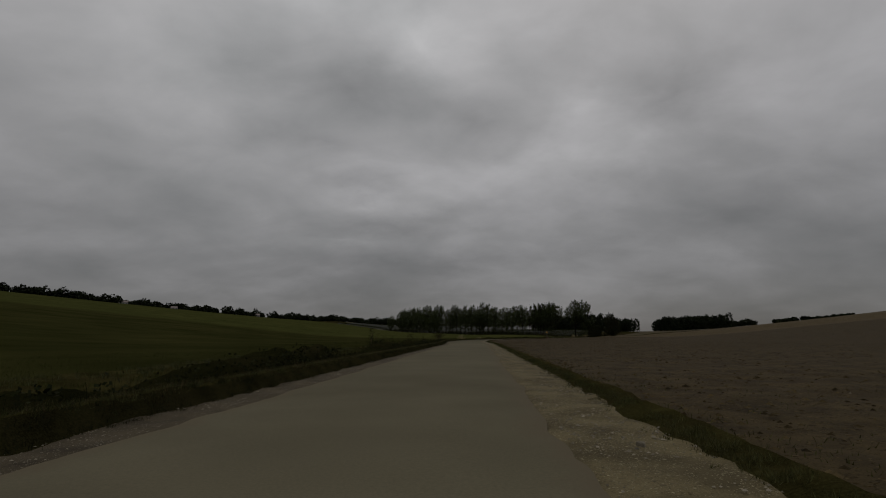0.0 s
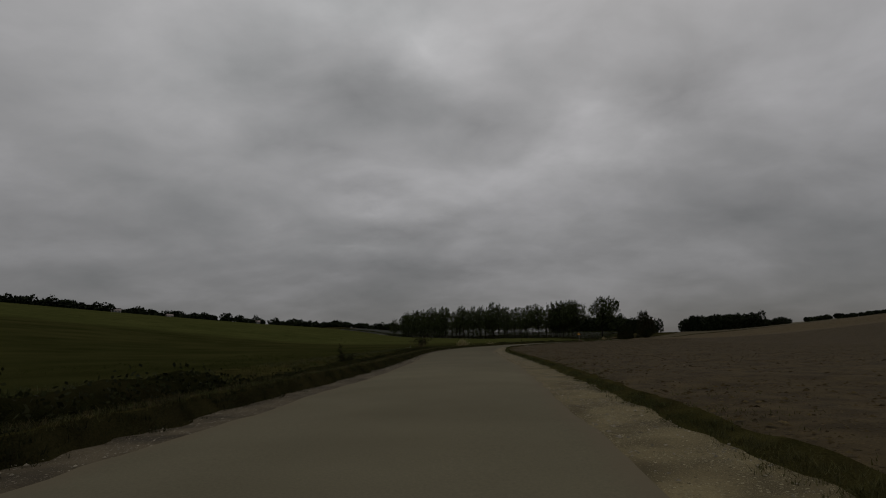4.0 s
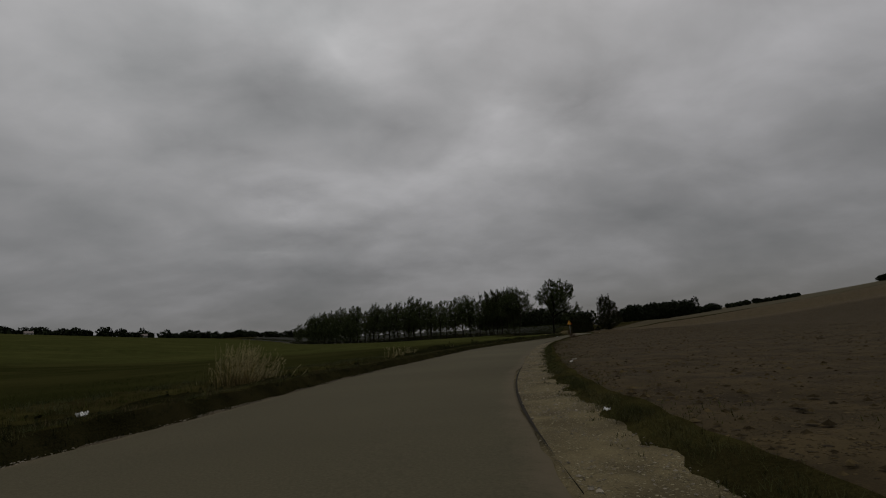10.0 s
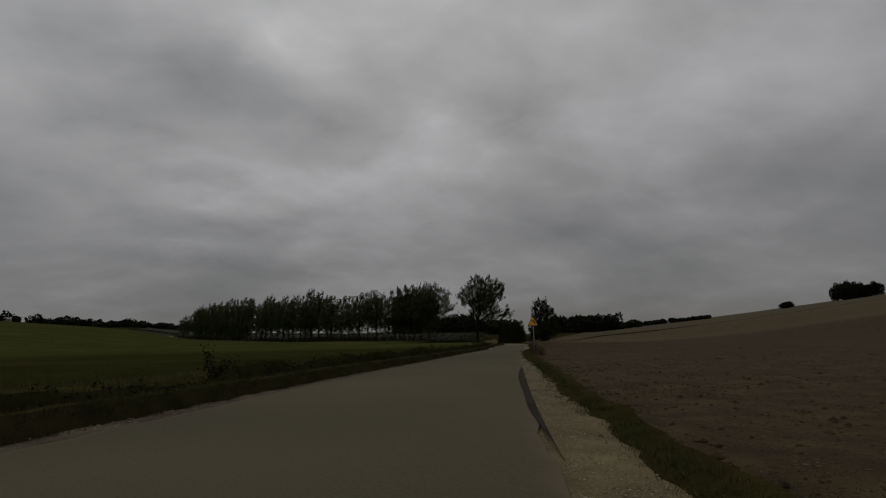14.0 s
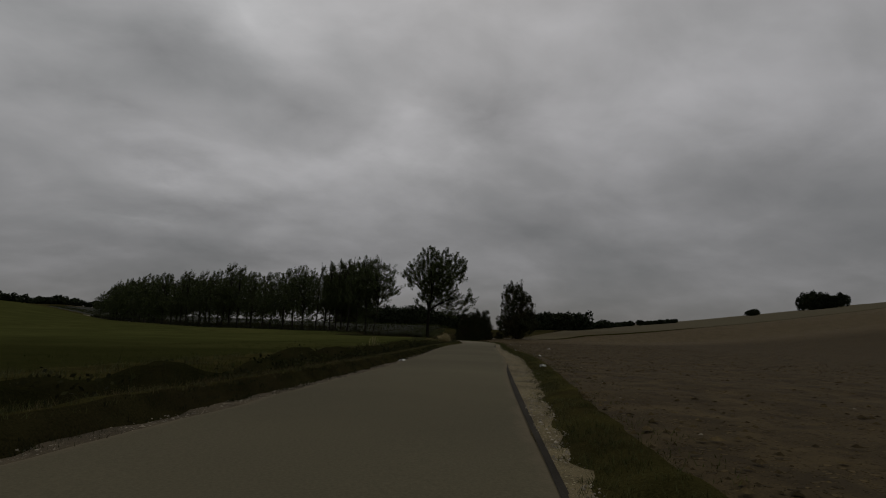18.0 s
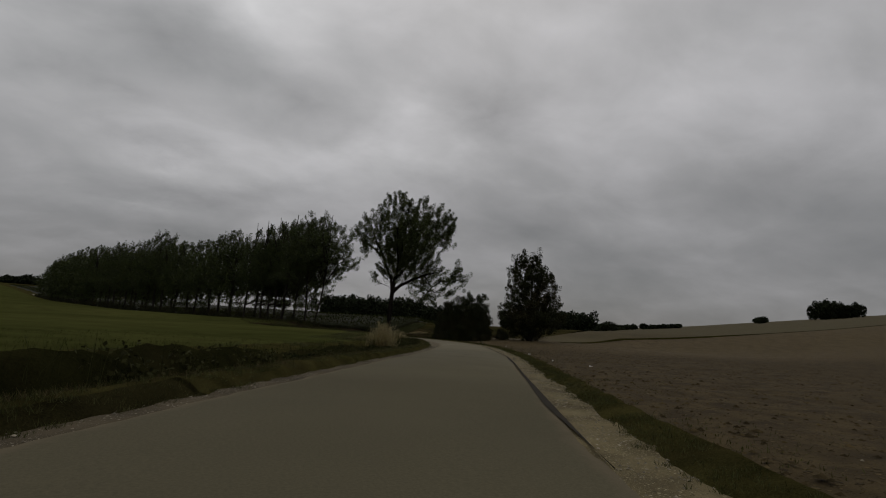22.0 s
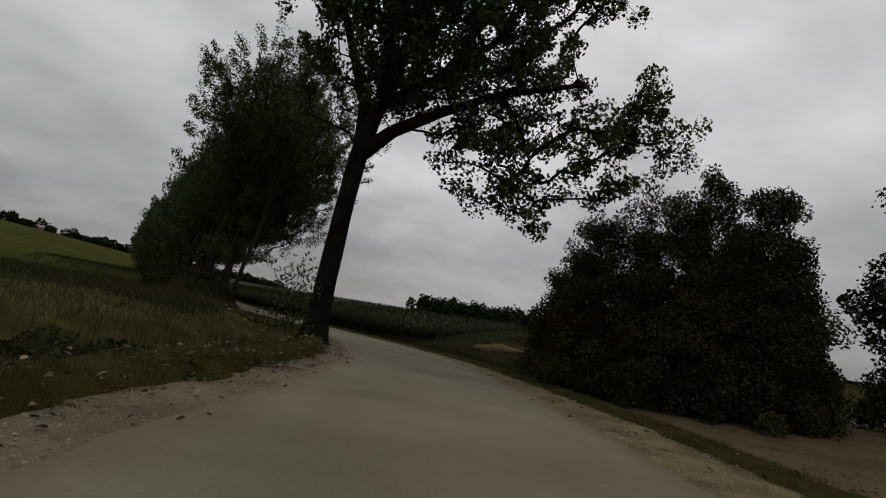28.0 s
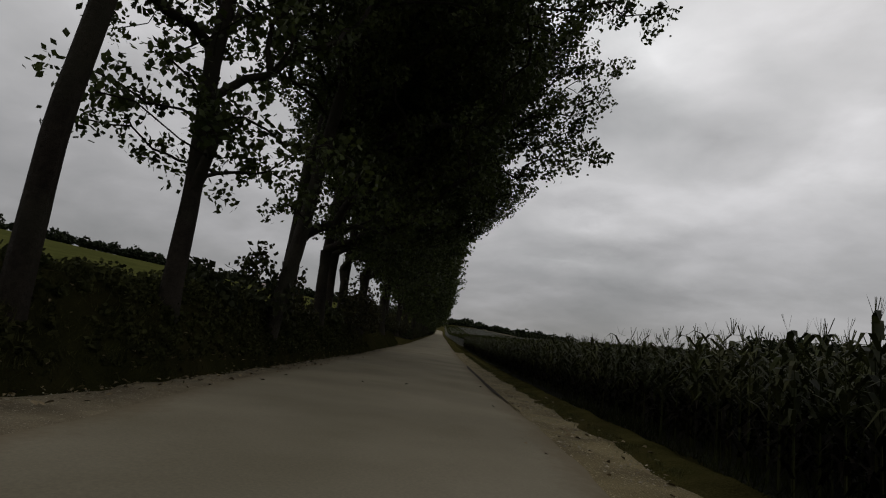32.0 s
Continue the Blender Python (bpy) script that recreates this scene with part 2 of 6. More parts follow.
# towards the bend sand dust and painted-in brightness lighten the asphalt colour
def lighten_along_y(ma, y0, y1, tint):
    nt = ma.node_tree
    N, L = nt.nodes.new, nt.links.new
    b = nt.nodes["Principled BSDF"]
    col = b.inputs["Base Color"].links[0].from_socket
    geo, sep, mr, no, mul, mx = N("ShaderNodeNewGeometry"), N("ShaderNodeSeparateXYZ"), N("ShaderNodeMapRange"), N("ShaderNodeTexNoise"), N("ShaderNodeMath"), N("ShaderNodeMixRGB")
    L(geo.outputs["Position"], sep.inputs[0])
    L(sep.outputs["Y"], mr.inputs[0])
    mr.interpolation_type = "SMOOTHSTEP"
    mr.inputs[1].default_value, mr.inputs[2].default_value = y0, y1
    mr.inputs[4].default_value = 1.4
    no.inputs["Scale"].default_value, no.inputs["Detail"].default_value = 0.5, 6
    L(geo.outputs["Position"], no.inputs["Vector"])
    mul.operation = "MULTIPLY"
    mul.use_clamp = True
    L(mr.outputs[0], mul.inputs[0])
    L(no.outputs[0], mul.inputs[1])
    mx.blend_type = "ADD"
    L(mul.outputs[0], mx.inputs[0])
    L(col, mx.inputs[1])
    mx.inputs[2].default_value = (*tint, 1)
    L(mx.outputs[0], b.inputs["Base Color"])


lighten_along_y(ASPHALT, 205, 252, (0.096, 0.087, 0.072))
lighten_along_y(ASPHALT, 88, 45, (0.0400, 0.0355, 0.0250))
dusty_rim(ASPHALT, (0.125, 0.101, 0.064))
ASPHALT_DARK = mat("fresh_asphalt", (0.0240, 0.0210, 0.0165), (0.0480, 0.0425, 0.0330), 1.5, 45, 0.95, 0.5, 0.006, 0.03)
GRAVEL = gravel_mat("gravel", (0.0740, 0.0585, 0.0292), (0.2150, 0.1740, 0.0886), (0.060, 0.049, 0.0267), (0.360, 0.315, 0.1935), 0.58)
SAND = gravel_mat("trodden_sand", (0.0720, 0.0590, 0.0370), (0.1800, 0.1500, 0.0960), (0.090, 0.076, 0.052), (0.300, 0.265, 0.195), 0.34)
SANDY_SOIL = gravel_mat("sandy_soil", (0.0420, 0.0330, 0.0200), (0.1250, 0.1010, 0.0620), (0.080, 0.068, 0.046), (0.280, 0.250, 0.190), 0.26)
STONE = mat("stone", (0.110, 0.095, 0.068), (0.250, 0.220, 0.165), 3, 30, 0.9, 0.3, 0.01, per=0.4)
PLOUGH = gravel_mat("ploughed_soil", (0.0320, 0.0224, 0.0092), (0.0850, 0.0606, 0.0250), (0.0260, 0.0182, 0.0075), (0.1050, 0.0756, 0.0322), 0.6, 11.0, 0.045)
PALE_STONE = mat("pale_stone", (0.120, 0.104, 0.074), (0.290, 0.255, 0.190), 6, 40, 0.85, 0.2, 0.006, per=0.5)
CLOD = mat("soil_clod", (0.0253, 0.0187, 0.0090), (0.0840, 0.0624, 0.0295), 3, 20, 0.97, 0.6, 0.02, 0.05, per=0.6)
VERGE = mat("verge_turf", (0.0110, 0.0112, 0.0036), (0.0700, 0.0620, 0.0206), 1.4, 46, 1.0, 1.0, 0.05, 0.0, (0.0480, 0.0380, 0.0163), 0.6, 0.5)
CROP = mat("green_crop", (0.0165, 0.0180, 0.0050), (0.0390, 0.0395, 0.0125), 0.16, 14, 1.0, 1.0, 0.06, 0.0, (0.0520, 0.0490, 0.0160), 0.05, 0.6)
# soil and crop colours also turn lighter along y towards the bend
lighten_along_y(PLOUGH, 236, 260, (0.050, 0.040, 0.024))
lighten_along_y(CROP, 175, 230, (0.027, 0.031, 0.0085))
MEADOW = mat("meadow", (0.0110, 0.0112, 0.0036), (0.0340, 0.0300, 0.0102), 0.5, 16, 1.0, 0.6, 0.04, 0.0, (0.0600, 0.0480, 0.0230), 0.12, 0.5)
STUBBLE = mat("stubble", (0.0520, 0.0410, 0.0193), (0.0900, 0.0720, 0.0344), 0.1, 8, 0.95, 0.6, 0.05, 0.1, (0.0700, 0.0644, 0.0271), 0.03, 0.5)
# dark turf of the lip's road-side face, with that face's shade painted in
LIP = mat("shaded_lip_turf", (0.0065, 0.0066, 0.0026), (0.0420, 0.0375, 0.0145), 1.4, 45, 1.0, 1.0, 0.05, 0.0, (0.0360, 0.0290, 0.0140), 0.6, 0.4)
BANK = mat("rough_bank", (0.0200, 0.0195, 0.0072), (0.0760, 0.0660, 0.0260), 1.2, 36, 1.0, 1.0, 0.05, 0.0, (0.0380, 0.0280, 0.0140), 0.7, 0.5)
DITCH = mat("ditch_growth", (0.0070, 0.0080, 0.0028), (0.0240, 0.0235, 0.0080), 1.6, 30, 1.0, 1.0, 0.06, 0.0, (0.0300, 0.0240, 0.0110), 0.7, 0.4)
BARK = mat("bark", (0.0090, 0.0074, 0.0057), (0.0290, 0.0240, 0.0185), 2.5, 18, 0.95, 1.0, 0.05, 0.1, (0.0320, 0.0325, 0.0215), 0.8, 0.5)
# darker bark for the lone poplar, its backlit shade painted into the colour
BARK_SHADED = mat("shaded_bark", (0.0045, 0.0038, 0.0030), (0.0160, 0.0135, 0.0105), 2.5, 18, 0.95, 1.0, 0.05, 0.05, (0.0150, 0.0150, 0.0100), 0.8, 0.5)
LEAF = mat("poplar_leaf", (0.0200, 0.0300, 0.0068), (0.0570, 0.0700, 0.0165), 0.5, 3, 0.6, 0, 0, 0.25, per=0.45, through_leaf=0.3)
LEAF_DARK = mat("dark_leaf", (0.0125, 0.0158, 0.0058), (0.0330, 0.0370, 0.0125), 0.6, 3, 0.7, 0, 0, 0.12, (0.0400, 0.0270, 0.0110), 0.35, 0.5, per=0.45, through_leaf=0.15)
MAIZE_FAR = mat("maize_canopy", (0.0120, 0.0165, 0.0048), (0.0400, 0.0450, 0.0150), 0.4, 4, 0.9, 0, 0, 0.0, (0.0420, 0.0380, 0.0150), 0.1, 0.4, per=0.4, through_leaf=0.2)
LEAF_FAR = mat("far_foliage", (0.0088, 0.0132, 0.0055), (0.0198, 0.0253, 0.0099), 0.05, 0.6, 0.8, 0, 0, 0.1, per=0.4)
BLADE = mat("grass_blade", (0.0250, 0.0300, 0.0080), (0.0720, 0.0720, 0.0240), 0.5, 3, 0.8, 0, 0, 0.1, (0.0760, 0.0600, 0.0260), 0.35, 0.4, per=0.5, through_leaf=0.2)
WEED = mat("weed_leaf", (0.0085, 0.0110, 0.0038), (0.0260, 0.0290, 0.0095), 0.4, 3, 0.8, 0, 0, 0.05, (0.0330, 0.0280, 0.0120), 0.3, 0.35, per=0.5, through_leaf=0.2)
DITCH_HERB = mat("ditch_herb", (0.0150, 0.0180, 0.0058), (0.0430, 0.0450, 0.0150), 0.4, 3, 0.8, 0, 0, 0.05, (0.0450, 0.0370, 0.0160), 0.3, 0.35, per=0.5, through_leaf=0.2)
BANK_HERB = mat("bank_herb", (0.0260, 0.0320, 0.0115), (0.0720, 0.0760, 0.0300), 0.4, 3, 0.8, 0, 0, 0.08, (0.0700, 0.0560, 0.0270), 0.35, 0.4, per=0.5, through_leaf=0.2)
DRY_GRASS = mat("dry_grass", (0.046, 0.036, 0.0155), (0.100, 0.077, 0.036), 1, 6, 0.85, 0, 0, 0.1, per=0.4, through_leaf=0.2)
BROWN_GRASS = mat("withered_grass", (0.024, 0.0175, 0.0090), (0.064, 0.047, 0.0240), 0.6, 6, 0.85, 0, 0, 0.1, per=0.4, through_leaf=0.15)
STRAW = mat("dry_straw", (0.150, 0.115, 0.045), (0.330, 0.260, 0.110), 1, 6, 0.8, 0, 0, 0.1, per=0.35, through_leaf=0.2)
SEED_HEAD = mat("seed_head", (0.230, 0.190, 0.095), (0.430, 0.370, 0.210), 1, 6, 0.85, 0, 0, 0.05, per=0.3, through_leaf=0.25)
TWIG = mat("dry_twig", (0.058, 0.037, 0.025), (0.13, 0.085, 0.055), 1, 10, 0.9, 0, 0, 0.1, per=0.3)
MAIZE = mat("maize_leaf", (0.0120, 0.0155, 0.0048), (0.0420, 0.0465, 0.0140), 0.4, 4, 0.6, 0, 0, 0.12, (0.0650, 0.0600, 0.0270), 1.8, 0.4, per=0.6, through_leaf=0.2)
# leaf colour with the shade at the maize's foot painted in
MAIZE_LOW = mat("shaded_maize_leaf", (0.0040, 0.0035, 0.0025), (0.0140, 0.0120, 0.0075), 0.8, 6, 0.8, 0, 0, 0.05, per=0.5)
FALLEN = mat("fallen_leaf", (0.22, 0.15, 0.035), (0.42, 0.33, 0.12), 1, 12, 0.7, 0, 0, 0.2, (0.16, 0.09, 0.04), 1.0, 0.6, per=0.5)
WITHERED = mat("withered_leaf", (0.065, 0.048, 0.026), (0.19, 0.155, 0.09), 1, 12, 0.75, 0, 0, 0.15, (0.07, 0.045, 0.025), 1.3, 0.5, per=0.6)
PAPER = mat("white_paper", (0.62, 0.62, 0.60), (0.80, 0.80, 0.78), 4, 30, 0.7, 0.2, 0.004)
PETAL = mat("flower_petal", (0.36, 0.35, 0.30), (0.52, 0.51, 0.45), 4, 30, 0.8, 0, 0, 0.1)
PLASTER = mat("house_plaster", (0.22, 0.215, 0.20), (0.33, 0.32, 0.30), 0.3, 3, 0.9, 0.1, 0.01)
ROOF = mat("roof_tile", (0.16, 0.13, 0.12), (0.30, 0.25, 0.23), 0.4, 4, 0.8, 0.3, 0.02)
WINDOW = mat("dark_window", (0.02, 0.022, 0.025), (0.04, 0.042, 0.045), 1, 4, 0.15, 0, 0, 0.5)
STEEL = mat("galvanised_steel", (0.13, 0.135, 0.14), (0.20, 0.205, 0.21), 4, 60, 0.45, 0.1, 0.002, 0.5)
SIGN_FACE = mat("yellow_sign_sheet", (0.62, 0.30, 0.015), (0.70, 0.36, 0.025), 3, 40, 0.45, 0, 0, 0.4, (0.45, 0.23, 0.03), 2.0, 0.3)
SIGN_RED = mat("red_sign_border", (0.22, 0.018, 0.010), (0.30, 0.028, 0.015), 3, 40, 0.45, 0, 0, 0.4)
SIGN_BLACK = mat("black_sign_mark", (0.012, 0.012, 0.012), (0.022, 0.021, 0.02), 3, 40, 0.5)


# ---------------------------------------------------------------- mesh helpers
def mesh_of(name, V, F, ma, smooth=False):
    """A mesh from an array of vertices and one of faces with the same number of corners."""
    V, F = np.asarray(V, np.float32).reshape(-1, 3), np.asarray(F, np.int32)
    me = bpy.data.meshes.new(name)
    n, k = F.shape
    me.vertices.add(len(V))
    me.vertices.foreach_set("co", V.ravel())
    me.loops.add(n * k)
    me.loops.foreach_set("vertex_index", F.ravel())
    me.polygons.add(n)
    me.polygons.foreach_set("loop_start", np.arange(0, n * k, k, dtype=np.int32))
    me.polygons.foreach_set("use_smooth", np.full(n, smooth))
    me.update(calc_edges=True)
    me.materials.append(ma)
    return me


def part(name, data, parent, label=""):
    """One mesh object under a thing or a part. data: a mesh, or a bmesh and its material."""
    if isinstance(data, tuple):
        bm, ma = data
        data = bpy.data.meshes.new(name)
        bm.to_mesh(data)
        bm.free()
        data.materials.append(ma)
    ob = new(name, data)
    ob.parent = parent
    return tagged(ob, label)


def grid_faces(rows, cols):
    i = np.arange(rows * cols).reshape(rows, cols)
    return np.stack([i[:-1, :-1], i[:-1, 1:], i[1:, 1:], i[1:, :-1]], -1).reshape(-1, 4)


rng = np.random.default_rng(7)
LATTICE = rng.random((128, 128))


def value_noise(x, y, cell):
    """Smooth noise from -1 to 1 over the plan."""
    x, y = np.asarray(x, float) / cell, np.asarray(y, float) / cell
    i, j = np.floor(x).astype(int), np.floor(y).astype(int)
    u, v = x - i, y - j
    u, v = u * u * (3 - 2 * u), v * v * (3 - 2 * v)
    g = lambda a, b: LATTICE[a % 128, b % 128]
    return 2 * ((g(i, j) * (1 - u) + g(i + 1, j) * u) * (1 - v) + (g(i, j + 1) * (1 - u) + g(i + 1, j + 1) * u) * v) - 1


# ---------------------------------------------------------------- the plan
# the road's left and right edge (y, x, x)
EDGES = np.array([
    (-8, -0.54, 3.38), (4, 0.67, 4.64), (16, 1.85, 5.88), (28, 3.07, 7.16), (40, 4.32, 8.45), (52, 5.53, 9.70), (62, 6.06, 10.48),
    (70, 6.40, 11.07), (78, 6.93, 11.95), (86, 7.87, 13.15), (94, 9.34, 14.29), (102, 11.50, 16.11), (110, 13.90, 18.79), (118, 16.80, 21.74),
    (126, 19.70, 24.80), (136, 23.70, 28.95), (146, 28.55, 33.60), (156, 33.80, 38.44), (168, 39.98, 44.28), (180, 46.50, 50.42),
    (192, 52.48, 56.69), (204, 58.07, 62.55), (216, 64.10, 68.73), (226, 69.53, 73.95), (236, 74.50, 78.52), (244, 77.95, 82.00),
    (252, 80.45, 84.50), (260, 81.80, 86.10), (268, 82.85, 86.95), (275, 82.40, 87.00), (281, 80.85, 85.58), (287, 78.30, 83.18)])
TAN_START, TAN_END = math.tan(radians(5.6)), math.tan(radians(20.6))


def edge_x(y, col):
    y = np.asarray(y, float)
    k, v = EDGES[:, 0], EDGES[:, col]
    m = np.gradient(v, k)
    m[0], m[-1] = TAN_START, -TAN_END
    i = np.clip(np.searchsorted(k, y) - 1, 0, len(k) - 2)
    h = k[i + 1] - k[i]
    s = np.clip((y - k[i]) / h, 0, 1)
    c = (2 * s**3 - 3 * s**2 + 1) * v[i] + (s**3 - 2 * s**2 + s) * h * m[i] + (3 * s**2 - 2 * s**3) * v[i + 1] + (s**3 - s**2) * h * m[i + 1]
    return c + np.where(y < k[0], (y - k[0]) * TAN_START, 0) - np.where(y > k[-1], (y - k[-1]) * TAN_END, 0)


def slant(y):
    """1 / cos of the road's heading."""
    y = np.asarray(y, float)
    return np.sqrt(1 + ((edge_x(y + 2, 1) - edge_x(y - 2, 1)) / 4) ** 2)


def ramp_up(v, w, far=900.0):
    """0 below 0, bends over w, then a slope of 1 that ends at far."""
    v = np.clip(np.asarray(v, float), 0, far)
    return np.where(v < w, v * v / (2 * w), v - w / 2)


def land(x, y):
    """The height of the land."""
    x, y = np.asarray(x, float), np.asarray(y, float)
    z = 0.112 * ramp_up(-x - 8, 40) * (1 - 0.3 * np.clip((y - 450) / 550, 0, 1))
    d = (x - 60) * 0.927 - (y - 190) * 0.375
    z = z + 0.086 * ramp_up(d - 20, 50)
    z = z + 0.041 * ramp_up(0.707 * (x - y + 130), 40) * np.clip((y - 190) / 150, 0, 1) * np.clip((x - 110) / 60, 0, 1)
    # right of the bend the meadow and the maize climb
    e = x - edge_x(y, 2)
    z = z + 0.08 * ramp_up(e - 2.5, 6, 40) * np.clip((y - 268) / 20, 0, 1)
    # the low rise that carries the thicket and the dark tree
    z = z + 0.62 * np.exp(-(((x - 101) / 15.0) ** 2 + ((y - 268) / 13.0) ** 2)) * np.clip((e - 2.5) / 6, 0, 1)
    return z + 0.021 * ramp_up(y - 296, 30) / (1 + np.exp((x - 110) / 25.0))


def left_of(y, d):
    return edge_x(y, 1) - d * slant(y)


def right_of(y, d):
    return edge_x(y, 2) + d * slant(y)


def structure(name, me, label, category):
    return tagged(new(name, me), label, category, kind="structure")


def steps(*spans):
    """Stations: (from, to, step) one after another."""
    return np.concatenate([np.arange(a, b, s) for a, b, s in spans] + [[spans[-1][1]]])


Y_NEAR = steps((-14, 330, 0.16))
Y_ALL = steps((-500, -60, 40), (-60, -14, 6), (-14, 330, 2), (330, 420, 6), (420, 800, 20), (800, 3000, 150))


def shoulder_right(y):
    """How wide the gravel beside the right edge is."""
    return np.interp(y, [-20, 30, 60, 90, 107, 120, 130, 150, 158, 172, 182, 190, 198, 225, 250, 258, 265, 271, 290, 310], [1.0, 1.0, 0.9, 0.88, 0.72, 0.66, 0.7, 0.5, 0.22, 0.25, 0.7, 0.82, 0.64, 0.62, 0.9, 1.3, 1.25, 0.95, 0.8, 0.75])


def shoulder_left(y):
    return np.interp(y, [-20, 60, 90, 125, 140, 152, 165, 200, 235, 246, 258, 268, 276, 283, 288, 292, 300], [0.66, 0.6, 0.15, 0.2, 0.38, 0.35, 0.22, 0.25, 0.45, 0.9, 0.65, 0.4, 0.55, 0.95, 0.85, 0.35, 0.3])


def pull_in(y):
    """Where the gravel of the pull-in cuts into the asphalt."""
    return np.interp(y, [270, 274, 278, 282, 286, 290, 294, 298], [0, 0.1, 0.33, 0.62, 0.72, 0.5, 0.18, 0])


def bank_left(d):
    """Height of the left verge at a distance from the gravel: a grassy lip, a ditch, then up to the field."""
    return np.interp(d, [-0.16, 0, 0.1, 0.24, 0.46, 0.66, 1.0, 1.8, 2.6, 3.4, 6.0], [-0.07, -0.01, 0.12, 0.21, 0.20, 0.08, -0.26, -0.28, -0.02, 0.10, 0.10])


def bank_right(d):
    return np.interp(d, [-0.16, 0, 0.2, 0.45, 0.8, 2.0], [-0.07, -0.01, 0.05, 0.09, 0.02, 0.0])


def verge_right(y):
    return np.interp(y, [-20, 155, 163, 172, 225, 250, 262, 272, 290], [0.14, 0.18, 0.62, 0.34, 0.28, 0.30, 0.6, 0.7, 0.3])


def growth(x, y):
    """How high the weeds stand in the ditch."""
    t = 0.5 + 0.38 * value_noise(x, y, 5.0) + 0.25 * value_noise(x, y, 1.3)
    return np.clip(t * np.interp(y, [40, 50, 66, 74, 96, 106, 116, 124, 195, 215, 232, 245, 262], [1.3, 0.7, 0.7, 0.95, 0.95, 0.6, 0.65, 1.25, 1.2, 0.85, 0.6, 0.5, 0.3]), 0.12, 1.15)


def left_rise(y, d):
    """The bank inside the bend stands higher."""
    return 0.65 * np.interp(y, [234, 250, 281, 286.5, 290.5, 330, 360], [0, 0.5, 0.55, 0.7, 1.75, 1.6, 0.3]) * np.clip((d - np.maximum(np.interp(y, [272, 288], [0.7, 0.2]), shoulder_left(y) + 0.02)) / np.interp(y, [270, 282, 286, 290.5], [5.0, 4.0, 2.6, 0.85]), 0, 1)


def ground_left(y, d):
    """Place of a point d metres left of the asphalt."""
    e = d - shoulder_left(y)
    x = left_of(y, d)
    low = bank_left(e)
    ditch = np.interp(y, [180, 215, 276, 287], [1, 0.6, 0.6, 0])
    low = np.where(e > 0.12, low * ditch + 0.05 * (1 - ditch), low)
    return x, land(x, y) + np.where(e > -0.16, low, -0.02) + left_rise(y, d)


def ground_right(y, d):
    e = d - shoulder_right(y)
    x = right_of(y, d)
    return x, land(x, y) + np.where(e > -0.16, bank_right(e), -0.02)


